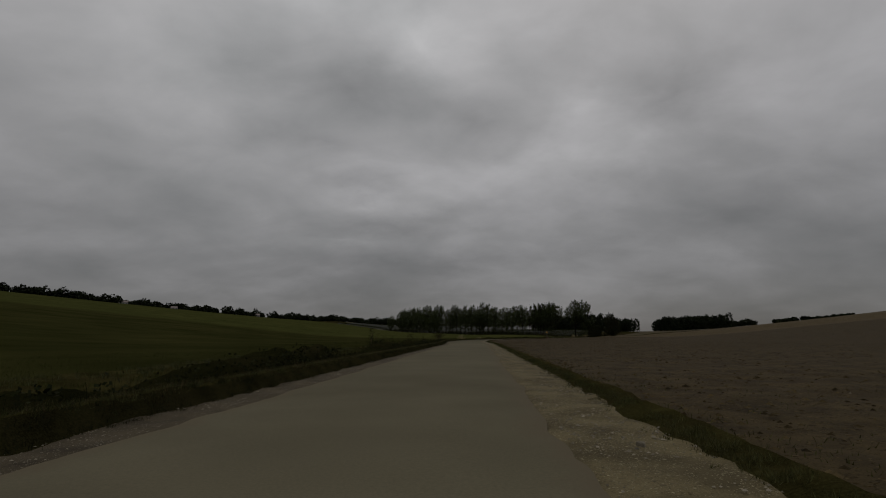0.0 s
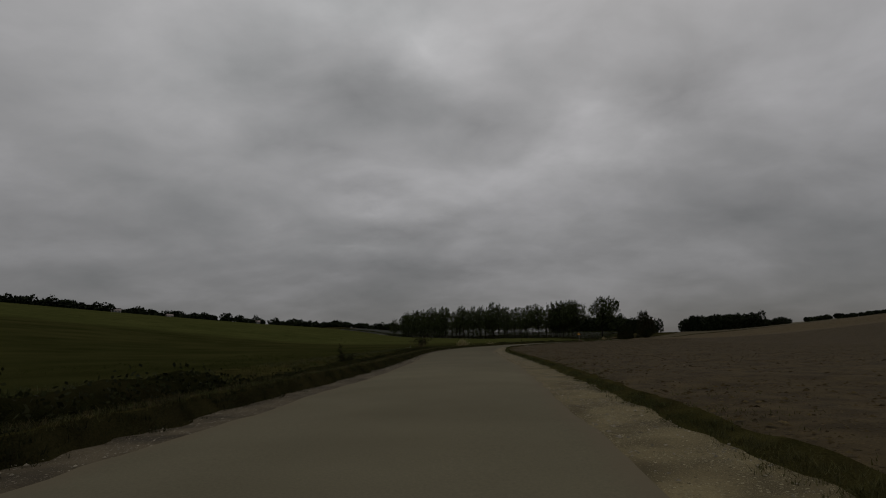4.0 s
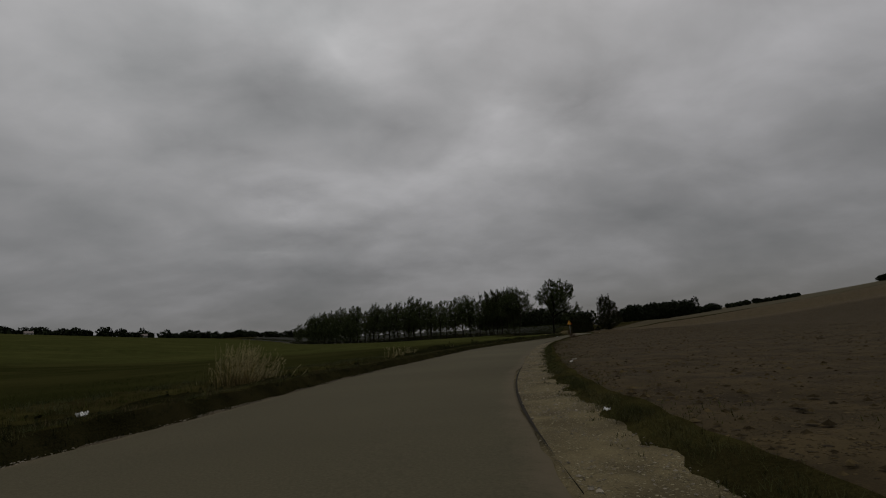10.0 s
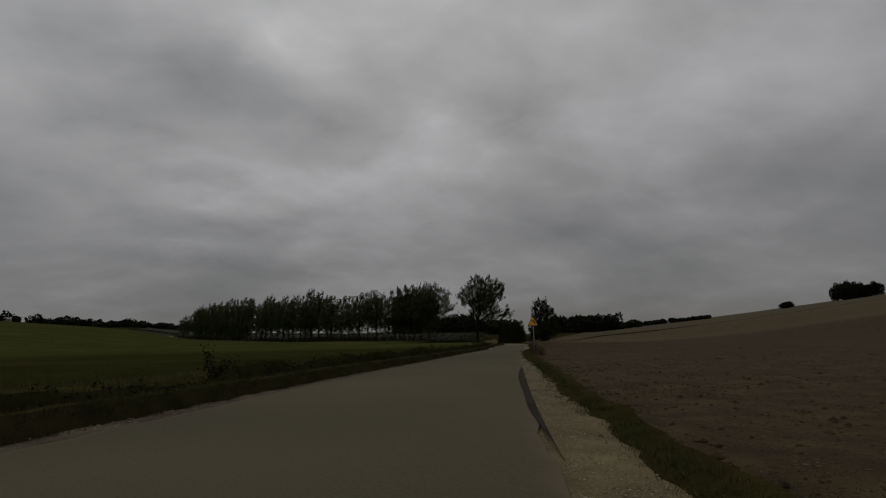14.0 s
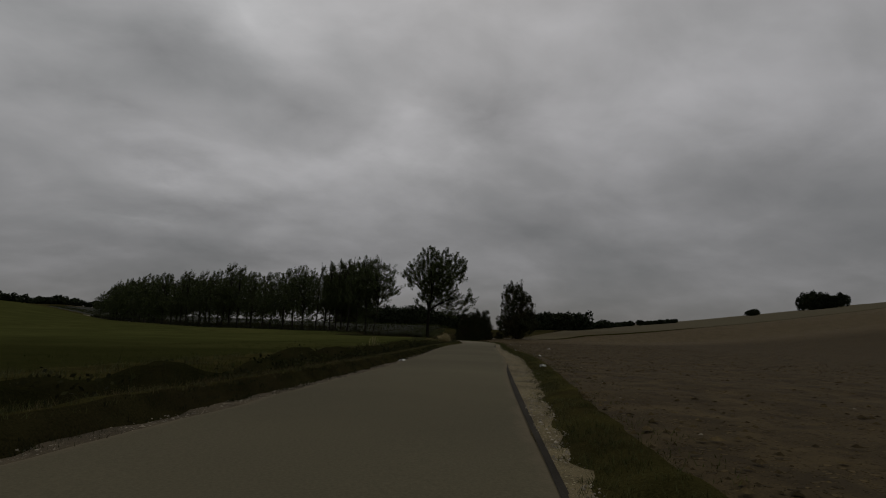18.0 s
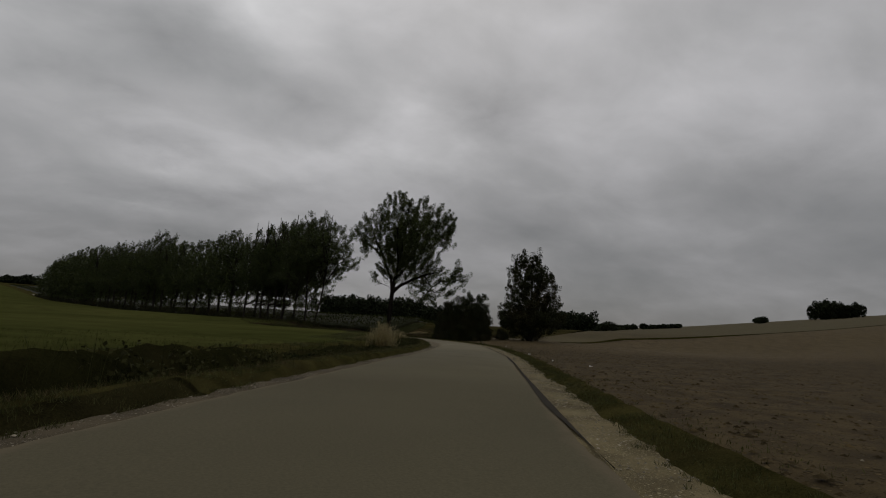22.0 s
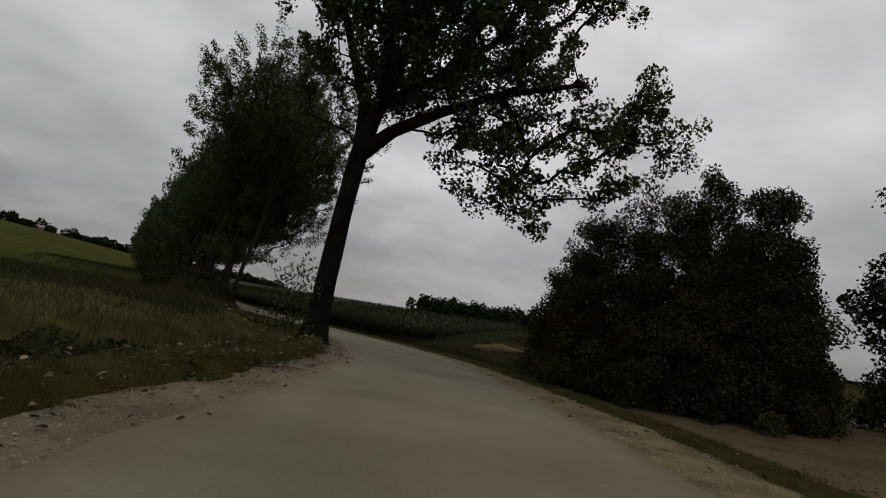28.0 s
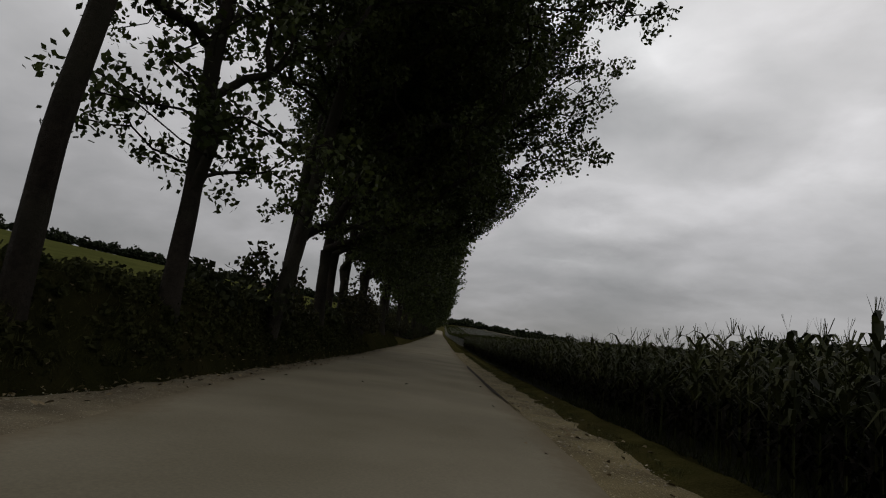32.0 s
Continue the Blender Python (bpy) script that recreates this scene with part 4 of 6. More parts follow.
def build_lone_poplar():
    at = np.array([82.05, 271.3])
    stem = [((0, 0, -0.2), -1), ((0.02, -0.05, 1.6), 0), ((0.07, -0.1, 3.7), 1), ((0.15, -0.1, 5.6), 2), ((0.45, 0.0, 7.4), 3), ((0.95, 0.2, 9.6), 4), ((1.3, 0.3, 12.0), 5), ((1.6, 0.4, 14.6), 6), ((1.7, 0.2, 17.0), 7),
            ((1.0, -0.4, 6.5), 3), ((2.3, -0.8, 7.3), 9), ((3.9, -1.3, 8.1), 10), ((6.2, -1.8, 8.8), 11),
            ((0.0, 0.4, 7.4), 3), ((-1.2, 0.9, 10.4), 13), ((-2.3, 1.2, 12.6), 14), ((-3.0, 1.3, 14.4), 15),
            ((2.2, 0.9, 9.2), 4), ((3.3, 1.6, 11.6), 17), ((4.2, 2.0, 13.8), 18),
            ((0.3, -1.4, 9.4), 4), ((-0.4, -2.6, 11.4), 20), ((-0.8, -3.4, 13.4), 21), ((4.6, -1.0, 7.5), 11), ((5.3, -0.6, 6.6), 23)]
    rad = [0.32, 0.29, 0.275, 0.265, 0.24, 0.20, 0.16, 0.11, 0.06, 0.21, 0.16, 0.11, 0.07, 0.17, 0.13, 0.10, 0.06, 0.13, 0.10, 0.06, 0.13, 0.10, 0.06, 0.06, 0.045]
    crown = lobes(((0.3, 0, 15.3, 2.2, 2.2, 3.2), (3.2, 0.3, 14.8, 2.3, 2.6, 3.9), (6.1, 0, 14.7, 2.0, 2.0, 2.9), (-3.1, 0.2, 12.9, 1.9, 2.1, 2.3), (0.4, 0, 10.6, 2.9, 2.9, 2.9), (3.8, -0.2, 9.4, 2.6, 2.6, 2.9),
                   (6.4, -0.8, 7.7, 2.1, 1.1, 2.2), (8.7, -0.8, 8.6, 1.3, 0.8, 1.4), (5.3, -0.5, 5.6, 1.3, 0.7, 1.5), (-1.2, 0.5, 8.0, 1.2, 1.3, 1.1), (2.6, -0.6, 7.5, 1.6, 0.9, 1.1), (4.4, -0.3, 7.3, 1.5, 0.8, 1.5), (1.5, 3.0, 11.8, 2.6, 1.8, 3.2), (1.5, -3.0, 12.2, 2.6, 1.8, 3.2)), 3)
    me = make_tree("lone_poplar", 31, stem, rad, crown, ((-6, -6, 3.4), (11, 6, 19.2)), 1.06, 4, 0.40, 115, 0.128, 0.48, LEAF, trunk_nodes=9, flare=1.75, bark=BARK_SHADED)
    ob = plant_tree("poplar_tree", me, pose(at[0], at[1], 0.05, 0, 0, 0), "tall solitary poplar with leaning trunk and airy crown beside the bend")
    rnd = np.random.default_rng(5)
    # the furrowed foot and its suckers
    segs = []
    pts = []
    for k in range(15):
        p = np.array([rnd.uniform(-0.7, 0.3), rnd.uniform(-0.6, 0.5), 0.0])
        for j in range(4):
            q = p + np.array([rnd.normal(0, 0.07) - 0.03, rnd.normal(0, 0.07), rnd.uniform(0.25, 0.62)])
            segs.append((*p, *q, 0.010 - 0.002 * j, 0.008 - 0.002 * j))
            p = q
            pts += [q + rnd.normal(0, 0.13, 3) for _ in range(16)]
    sp = tagged(new("sucker_shoots"), "thin leafy shoots round the foot of the poplar", "shoots")
    tagged(part("stemwork", mesh_of("sucker_stems", *tubes(segs, 4), BARK), sp), kind="stuff")
    tagged(part("leaves", mesh_of("sucker_leaves", *leaf_quads(np.array(pts), 0.085, rnd), LEAF), sp), kind="stuff")
    sp.matrix_world = pose(at[0] - 0.5, at[1] - 0.3, 0.08)


def poplar_meshes(name, seed, h, wide, gap, per, count, leaf, spread, base, out=2.2, low_n=7, girth=0.24):
    rnd = np.random.default_rng(seed)
    z = np.linspace(-0.3, h * 0.93, 9)
    bend = np.cumsum(rnd.normal(0, 0.13, (9, 2)), 0)
    bend[0] = 0
    stem = [((bend[i][0], bend[i][1], z[i]), i - 1) for i in range(9)]
    rad = list(np.interp(z, [-0.3, 4, h], [girth * 1.2, girth, 0.03]))
    for j in range(5):
        k = 3 + j % 4
        a = rnd.uniform(0, 6.28)
        p = np.array(stem[k][0])
        for m in range(2):
            q = p + np.array([math.cos(a) * 0.9, math.sin(a) * 0.9, 1.9])
            stem.append((tuple(q), k if m == 0 else len(stem) - 1))
            rad.append(0.085 - 0.03 * m)
            p = q
    # the crown hangs out over the road, and its tops stand up in several points
    ins = egg(base, h - 1.2, wide, seed, 0.32, 0.4, 0.2, out, 0.3)
    low = np.stack([np.clip(rnd.normal(1.8 if out > 2 else -0.1, 1.1, low_n), -0.25 if out > 1 else -2.0, 4.2), rnd.normal(0, 0.9, low_n), rnd.uniform(min(2.6, base - 0.6), base, low_n)], 1)
    return make_tree(name, seed, stem, rad, ins, ((out - wide * 1.4, -wide * 1.4, base), (out + wide * 1.4, wide * 1.4, h - 1.2)), gap, per, 0.3 * gap, count, leaf, spread, LEAF, trunk_nodes=9, flare=1.35, low_clumps=low)


def build_poplar_row():
    near = [poplar_meshes("poplar_a%d" % k, 50 + k, h, w, gp, 4, 88, 0.125, 0.5, b, o, ln, g) for k, (h, w, b, o, ln, g, gp) in enumerate(((19.4, 5.2, 8.2, -0.6, 0, 0.11, 1.5), (18.8, 4.5, 5.2, -0.2, 34, 0.13, 1.58), (19.8, 4.0, 4.0, 2.6, 18, 0.17, 1.2), (19.4, 4.2, 3.8, 2.9, 18, 0.19, 1.2), (19.8, 3.9, 8.0, 0.8, 6, 0.16, 1.4)))]
    mid = [poplar_meshes("poplar_b%d" % k, 60 + k, h, w, 1.5, 4, 30, 0.29, 0.66, b, 1.2) for k, (h, w, b) in enumerate(((21.0, 4.3, 4.2), (20.2, 4.0, 3.8), (21.8, 4.4, 4.6), (20.6, 4.1, 3.4)))]
    far = [poplar_meshes("poplar_c%d" % k, 70 + k, h, w, 1.8, 3, 22, 0.50, 0.85, b, 1.0) for k, (h, w, b) in enumerate(((21.4, 4.4, 2.6), (22.4, 4.6, 3.0), (20.6, 4.3, 2.2)))]
    rnd = np.random.default_rng(11)
    label = "tall poplar in the roadside row with bare lower trunk"
    # where the trees stand along the row; the first three on the bank's lip
    first = ((75.75, 290.7, 5.0, 0, 1.0), (74.8, 293.4, 0.5, 1, 1.0), (73.45, 297.6, 7.0, 4, 1.0))
    rest = [300.2, 303.4, 305.3, 308.0, 311.2, 314.4, 321.8, 327.0, 333.7, 340.0, 346.0]
    rest += list(np.cumsum(np.r_[353.5, rnd.uniform(4.6, 8.2, 13)])) + list(np.cumsum(np.r_[446, rnd.uniform(5.5, 9.5, 13)])) + [577]
    made = {}
    for x, y, lean, i, sc in [*first] + [(None, y, 0, 0, 1.0) for y in rest]:
        src, tag = (near, "a") if y < 318 else (mid, "b") if y < 442 else (far, "c")
        if x is None:
            i = int(rnd.integers(2, 4) if tag == "a" else rnd.integers(len(src)))
            sc = rnd.uniform(0.96, 1.06) if y < 318 else rnd.uniform(0.93, 1.0) if y < 350 else rnd.uniform(1.0, 1.1) if y < 440 else rnd.uniform(0.98, 1.1)
            sc = 0.8 if y > 570 else sc
            x = float(left_of(y, 1.2)) + rnd.normal(0, 0.2)
            m = pose(x, y, float(ground_left(y, 1.2)[1]) - 0.05, rnd.normal(0, 1.3), rnd.normal(1.2, 1.6), 20 + rnd.uniform(-40, 40)) @ Matrix.Scale(sc, 4)
        else:
            dl = float((edge_x(y, 1) - x) / slant(y))
            m = pose(x, y, float(ground_left(y, dl)[1]) - 0.12, 0, lean, 8 * i) @ Matrix.Scale(sc, 4)
        if (tag, i) not in made:
            made[tag, i] = plant_tree("poplar_tree", src[i], m, label, "tree", "poplars in the roadside row")
        else:
            copy_thing(made[tag, i], m)


def bush_meshes(name, seed, wide, deep, h, n, per, leaf, spread, ma, base=0.1):
    rnd = np.random.default_rng(seed)
    off = rnd.uniform(0, 40, 2)

    def inside(p):
        a = np.arctan2(p[:, 1] / deep, p[:, 0] / wide)
        r = np.hypot(p[:, 0] / wide, p[:, 1] / deep)
        top = h * (1 - np.clip(r, 0, 1) ** 2.4) * (1 + 0.28 * value_noise(p[:, 0] * 0.7 + off[0], p[:, 1] * 0.7 + off[1], 1.0))
        edge = 1 + 0.22 * value_noise(a * 2.5 + off[1], p[:, 2] * 0.8 + off[0], 1.0)
        return (r < edge) & (p[:, 2] < top) & (p[:, 2] > base)

    box = ((-wide * 1.2, -deep * 1.2, base), (wide * 1.2, deep * 1.2, h * 1.25))
    clumps = sprays(rnd, inside, box, 0.56, 3, 0.17) if h > 2.2 else crown_points(rnd, n, inside, box)
    n = len(clumps)
    stems = []
    for j in range(max(5, n // 14)):
        c = clumps[rnd.integers(n)]
        foot = np.array([c[0] * 0.35, c[1] * 0.35, -0.1])
        midp = (foot + c) / 2 + rnd.normal(0, 0.1, 3)
        r = 0.012 * h
        stems += [(*foot, *midp, r, r * 0.7), (*midp, *c, r * 0.7, r * 0.2)]
    C = np.repeat(clumps, per, 0)
    o = rnd.normal(size=C.shape)
    o *= spread * rnd.uniform(0.1, 1, (len(C), 1)) ** 0.5 / np.linalg.norm(o, axis=1, keepdims=True)
    return {"stemwork": mesh_of(name + "_stems", *tubes(stems, 5), BARK), "foliage": mesh_of(name + "_leaves", *leaf_quads(C + o, leaf, rnd), ma)}


def plant_bush(name, meshes, m, label, group=""):
    ob = tagged(new(name), label, "bush", group)
    for k, me in meshes.items():
        tagged(part(k, me, ob), kind="stuff")
    ob.matrix_world = m
    return ob


def build_oak_and_thicket():
    # the dark broad tree at the field's edge
    stem = [((0, 0, -0.2), -1), ((0.0, 0.05, 1.0), 0), ((0.1, 0.0, 2.2), 1), ((0.05, 0.1, 4.0), 2), ((0.2, 0.0, 6.0), 3), ((0.1, 0.1, 8.4), 4), ((0.2, 0, 10.6), 5),
            ((1.3, 0.3, 3.4), 2), ((2.4, 0.6, 4.6), 7), ((-1.2, -0.4, 3.6), 2), ((-2.3, -0.8, 5.0), 9), ((0.3, 1.4, 4.8), 3), ((-0.2, -1.5, 5.2), 3)]
    rad = [0.34, 0.29, 0.25, 0.20, 0.15, 0.10, 0.05, 0.12, 0.08, 0.12, 0.08, 0.11, 0.11]
    ins = lobes(((0, 0, 3.3, 4.0, 3.8, 2.8), (0.1, 0, 6.6, 3.5, 3.3, 2.8), (-0.3, 0.1, 9.1, 2.15, 2.1, 2.2), (2.9, 0.2, 2.9, 1.8, 1.7, 1.6), (-2.8, -0.3, 4.1, 1.7, 1.6, 1.4), (1.9, 0, 7.2, 1.8, 1.7, 1.8), (0.2, -2.2, 3.4, 2, 1.6, 2)), 14, 0.16)
    me = make_tree("dark_tree", 41, stem, rad, ins, ((-4.9, -4.8, 0.6), (4.9, 4.8, 11.8)), 0.82, 3, 0.26, 105, 0.12, 0.46, LEAF_DARK, trunk_nodes=7, stretch=1.2)
    plant_tree("broadleaf_tree", me, pose(98.7, 264.4, float(land(98.7, 264.4)) - 0.05), "dense dark round-topped tree with reddish-brown leaf tips")
    thick = [(90.2, 271.8, 1.6, 1.7, 5.0, 101, 0.1), (90.0, 269.3, 1.9, 1.9, 4.9, 102, 0.1), (91.2, 268.0, 2.2, 2.1, 5.4, 103, 0.2), (92.3, 266.9, 1.9, 1.9, 5.8, 106, 0.3), (93.3, 267.3, 1.3, 1.4, 5.0, 107, 0.9), (90.6, 267.1, 1.4, 1.3, 2.5, 104, 0.1), (92.0, 266.0, 1.4, 1.2, 2.9, 105, 0.1), (93.1, 266.2, 0.9, 1.0, 2.7, 108, 0.1)]
    for x, y, w, d, h, s, base in thick:
        me = bush_meshes("thicket", s, w, d, h, 260, 190, 0.068, 0.32, LEAF_DARK, base)
        plant_bush("thicket_bush", me, pose(x, y, float(land(x, y)), 0, 0, s * 37), "dense dark green thicket bush at the roadside", "thicket")
    for x, y, w, h, s in ((95.6, 266.0, 0.9, 1.6, 111), (100.6, 267.0, 1.0, 1.3, 112), (95.0, 264.4, 0.7, 1.1, 113)):
        me = bush_meshes("low_bush", s, w, w, h, 45, 60, 0.09, 0.35, LEAF_DARK)
        plant_bush("low_bush", me, pose(x, y, float(land(x, y))), "low dark scrubby bush beside the thicket")
    # undergrowth under the poplars
    rnd = np.random.default_rng(19)
    kinds = [bush_meshes("undergrowth%d" % k, 120 + k, w, w, h, 55, 22, 0.15, 0.36, LEAF_DARK) for k, (h, w) in enumerate(((1.1, 0.7), (1.5, 1.0), (2.1, 1.2)))]
    made = {}
    y = 295.4
    while y < 600:
        x = float(left_of(y, 1.5)) + rnd.normal(0, 0.4)
        k = int(rnd.integers(3)) if y > 306 else int(rnd.integers(2))
        m = pose(x, y, float(ground_left(y, 1.5)[1]) - (0.3 if y < 308 else 0.05), 0, 0, rnd.uniform(0, 360))
        if k in made:
            copy_thing(made[k], m)
        else:
            made[k] = plant_bush("undergrowth_bush", kinds[k], m, "dark bushy undergrowth below the poplars", "undergrowth")
        y += rnd.uniform(2.0, 4.0) if y < 330 else rnd.uniform(1.4, 2.8) if y < 440 else rnd.uniform(3.0, 5.0)


def blades(P, height, width, rnd, lean=0.35, droop=0.0, simple=False):
    """Grass blades at every place in P, bent ones of three triangles or simple ones of one."""
    n = len(P)
    a = rnd.uniform(0, 2 * np.pi, n)
    h = height * rnd.uniform(0.45, 1.25, n)
    l = lean * rnd.uniform(0.1, 1.3, n)
    side = np.stack([np.cos(a), np.sin(a), 0 * a], 1) * width * rnd.uniform(0.6, 1.4, (n, 1))
    b = a + rnd.uniform(0.8, 2.2, n)
    out = np.stack([np.cos(b), np.sin(b), 0 * b], 1)
    mid = P + out * (l * h * 0.35)[:, None] + np.stack([0 * h, 0 * h, h * 0.6], 1)
    tip = P + out * (l * h * 1.1)[:, None] + np.stack([0 * h, 0 * h, h * (1 - droop * l)], 1)
    if simple:
        return np.stack([P - side * 0.6, P + side * 0.6, tip], 1).reshape(-1, 3), np.arange(3 * n).reshape(-1, 3)
    V = np.stack([P - side * 0.5, P + side * 0.5, mid + side * 0.35, mid - side * 0.35, tip], 1).reshape(-1, 3)
    k = np.arange(n)[:, None] * 5
    T = np.concatenate([k + [0, 1, 2], k + [0, 2, 3], k + [3, 2, 4]], 0)
    return V, T


def stuff(name, V, F, ma, label, category):
    return tagged(new(name, mesh_of(name, V, F, ma)), label, category, kind="stuff")


def strip_points(rnd, n, y0, y1, d0, d1, place, power=1.0):
    y = rnd.uniform(y0, y1, n)
    d = d0 + (d1 - d0) * rnd.uniform(0, 1, n) ** power
    sh = shoulder_left(y) if place is ground_left else shoulder_right(y)
    x, z = place(y, d + sh)
    return np.stack([x, y, z], 1)


def tufts(rnd, C, n, radius):
    """Foot points of n blades about every place in C."""
    P = np.repeat(C, n, 0)
    P[:, :2] += rnd.normal(0, radius, (len(P), 2)) * np.repeat(rnd.uniform(0.5, 1.4, (len(C), 1)), n, 0)
    return P


def build_grass():
    rnd = np.random.default_rng(23)
    # low turf on the lip of the left bank and on the right strip, in tufts
    P = strip_points(rnd, 5200, -10, 312, -0.12, 0.24, ground_left, 0.8)
    # blades on the lip's road side are dark too, to carry its shade
    stuff("lip_grass_dark", *blades(tufts(rnd, P[P[:, 1] < 208], 14, 0.05), 0.075, 0.006, rnd, 0.9, simple=True), WEED, "dark short grass on the lip's road side", "grass")
    stuff("lip_grass_green", *blades(tufts(rnd, P[(P[:, 1] > 204) & (P[:, 1] < 284)], 14, 0.05), 0.065, 0.005, rnd, 0.9, simple=True), BLADE, "short green grass beside the sandy strip", "grass")
    P = strip_points(rnd, 9500, -10, 312, 0.16, 0.62, ground_left)
    stuff("verge_grass_left", *blades(tufts(rnd, P, 14, 0.05), 0.07, 0.0045, rnd, 0.9, simple=True), BLADE, "short tufted grass on the crest of the roadside bank", "grass")
    P = strip_points(rnd, 4200, -10, 282, 0.22, 0.56, ground_left)
    stuff("crest_dry_grass", *blades(tufts(rnd, P, 9, 0.06), 0.085, 0.004, rnd, 0.9, simple=True), DRY_GRASS, "dry pale grass along the crest of the lip", "grass")
    n = 15000
    y = rnd.uniform(-10, 325, n)
    s = rnd.beta(1.5, 1.7, n) * 1.5 - 0.2
    x, z = ground_right(y, shoulder_right(y) + 0.05 + s * verge_right(y))
    keep = (value_noise(x, y, 0.8) + 0.5 * value_noise(x, y, 0.3) > -0.6) & ((y < 282) | (s < 0.4))
    P = tufts(rnd, np.stack([x, y, z], 1)[keep], 15, 0.05)
    stuff("verge_grass_right", *blades(P, 0.055, 0.0045, rnd, 0.85, simple=True), BLADE, "short green grass along the field's edge", "grass")
    n = 5200
    y = rnd.uniform(-10, 282, n)
    x, z = ground_right(y, shoulder_right(y) + 0.02 + 0.11 * rnd.normal(size=n))
    P = np.stack([x, y, np.maximum(z, land(x, y) - 0.01)], 1)[value_noise(x, y, 0.7) > -0.5]
    stuff("edge_grass_right", *blades(tufts(rnd, P, 12, 0.035), 0.04, 0.005, rnd, 1.0, simple=True), BLADE, "thin grass creeping onto the gravel", "grass")
    n = 2600
    y = rnd.uniform(-10, 300, n)
    x, z = ground_left(y, shoulder_left(y) - 0.02 + 0.09 * rnd.normal(size=n))
    P = np.stack([x, y, np.maximum(z, land(x, y) - 0.01)], 1)
    stuff("edge_grass_bend", *blades(tufts(rnd, P[(y > 206) & (y < 284)], 12, 0.04), 0.045, 0.005, rnd, 1.0, simple=True), BLADE, "thin green grass creeping onto the sand of the bend", "grass")
    stuff("edge_grass_left", *blades(tufts(rnd, P[y < 206], 12, 0.04), 0.045, 0.005, rnd, 1.0, simple=True), WEED, "dark thin grass creeping onto the sandy strip", "grass")
    # dark herbs on the bank below the first poplars
    n = 2000
    y = 288 + 24 * rnd.uniform(0, 1, n) ** 1.2
    d = 0.1 + 2.9 * rnd.uniform(0, 1, n) ** 1.25
    x, z = ground_left(y, d + shoulder_left(y))
    C = np.repeat(np.stack([x, y, z], 1), 40, 0)
    o = rnd.normal(size=C.shape)
    o *= rnd.uniform(0.4, 1, (len(C), 1)) / np.linalg.norm(o, axis=1, keepdims=True)
    o[:, 2] = np.abs(o[:, 2])
    C += o * (0.24, 0.24, 0.34) * np.repeat(rnd.uniform(0.4, 1.2, (n, 1)) * (np.clip(0.35 + d / 1.2, 0, 1) * np.interp(y, [288, 295], [0.35, 1]))[:, None], 40, 0)
    stuff("poplar_foot_herbs", *leaf_quads(C, 0.07, rnd), DITCH_HERB, "dark herbs and seedlings on the bank below the poplars", "weeds")
    P = strip_points(rnd, 5200, 276, 312, 0.0, 3.0, ground_left, 1.3)
    P = P[value_noise(P[:, 0], P[:, 1], 0.9) > -0.55]
    stuff("foot_grass", *blades(tufts(rnd, P, 9, 0.07), 0.12, 0.009, rnd, 0.9, simple=True), DITCH_HERB, "uncut dark green grass at the foot of the tree bank", "grass")
    P = strip_points(rnd, 6500, 268, 304, 3.2, 11.0, ground_left, 1.15)
    P[:, 2] = np.maximum(P[:, 2], land(P[:, 0], P[:, 1]) + 0.05 + left_rise(P[:, 1], (edge_x(P[:, 1], 1) - P[:, 0]) / slant(P[:, 1])))
    brown = value_noise(P[:, 0], P[:, 1], 2.2) > 0.05
    stuff("margin_grass", *blades(tufts(rnd, P[~brown], 8, 0.11), 0.24, 0.013, rnd, 0.9, simple=True), DITCH_HERB, "rough dark grass on the margin of the green field", "grass")
    stuff("margin_brown_grass", *blades(tufts(rnd, P[brown], 8, 0.11), 0.27, 0.011, rnd, 0.9, simple=True), BROWN_GRASS, "withered brown grass on the margin of the green field", "grass")
    # dry and green blades over the far side of the ditch
    P = strip_points(rnd, 7000, -10, 240, 2.2, 5.0, ground_left)
    P = P[value_noise(P[:, 0], P[:, 1], 1.6) > -0.3]
    stuff("far_bank_grass", *blades(tufts(rnd, P, 12, 0.09), 0.13, 0.007, rnd, 0.8, simple=True), BANK_HERB, "rough greyish grass on the far bank of the ditch", "grass")
    # thin grass reaching into the ploughed field
    y = rnd.uniform(-10, 262, 42000)
    d = 0.5 + rnd.exponential(0.75, 42000)
    x, yy = right_place(y, shoulder_right(y) + verge_right(y) + d - 0.3)
    P = np.stack([x, yy, land(x, yy)], 1)
    P = P[value_noise(P[:, 0], P[:, 1], 1.3) + 0.6 * value_noise(P[:, 0], P[:, 1], 0.4) > 0.1]
    stuff("field_edge_grass", *blades(P, 0.045, 0.008, rnd, 0.9, simple=True), BLADE, "thin patchy grass and weeds at the ploughed field's edge", "grass")
    # the ditch is choked with dark weeds: domes of leaves of uneven height, with blades between
    n = 3100
    y = rnd.uniform(-11, 262, n)
    d = 0.85 + 1.2 * rnd.uniform(0, 1, n)
    x, z = ground_left(y, d + shoulder_left(y))
    tall = growth(x, y)
    per = 70
    C = np.repeat(np.stack([x, y, z], 1), per, 0)
    o = rnd.normal(size=C.shape)
    o /= np.linalg.norm(o, axis=1, keepdims=True)
    o *= rnd.uniform(0.45, 1, (len(C), 1))
    o[:, 2] = np.abs(o[:, 2])
    size = np.repeat(tall, per)[:, None]
    C += o * np.concatenate([0.24 + 0.16 * size, 0.24 + 0.16 * size, 0.10 + 0.72 * size], 1)
    # dark along the straight, greener towards the bend
    green = C[:, 1] + 25 * value_noise(C[:, 0], C[:, 1], 2.0) > 200
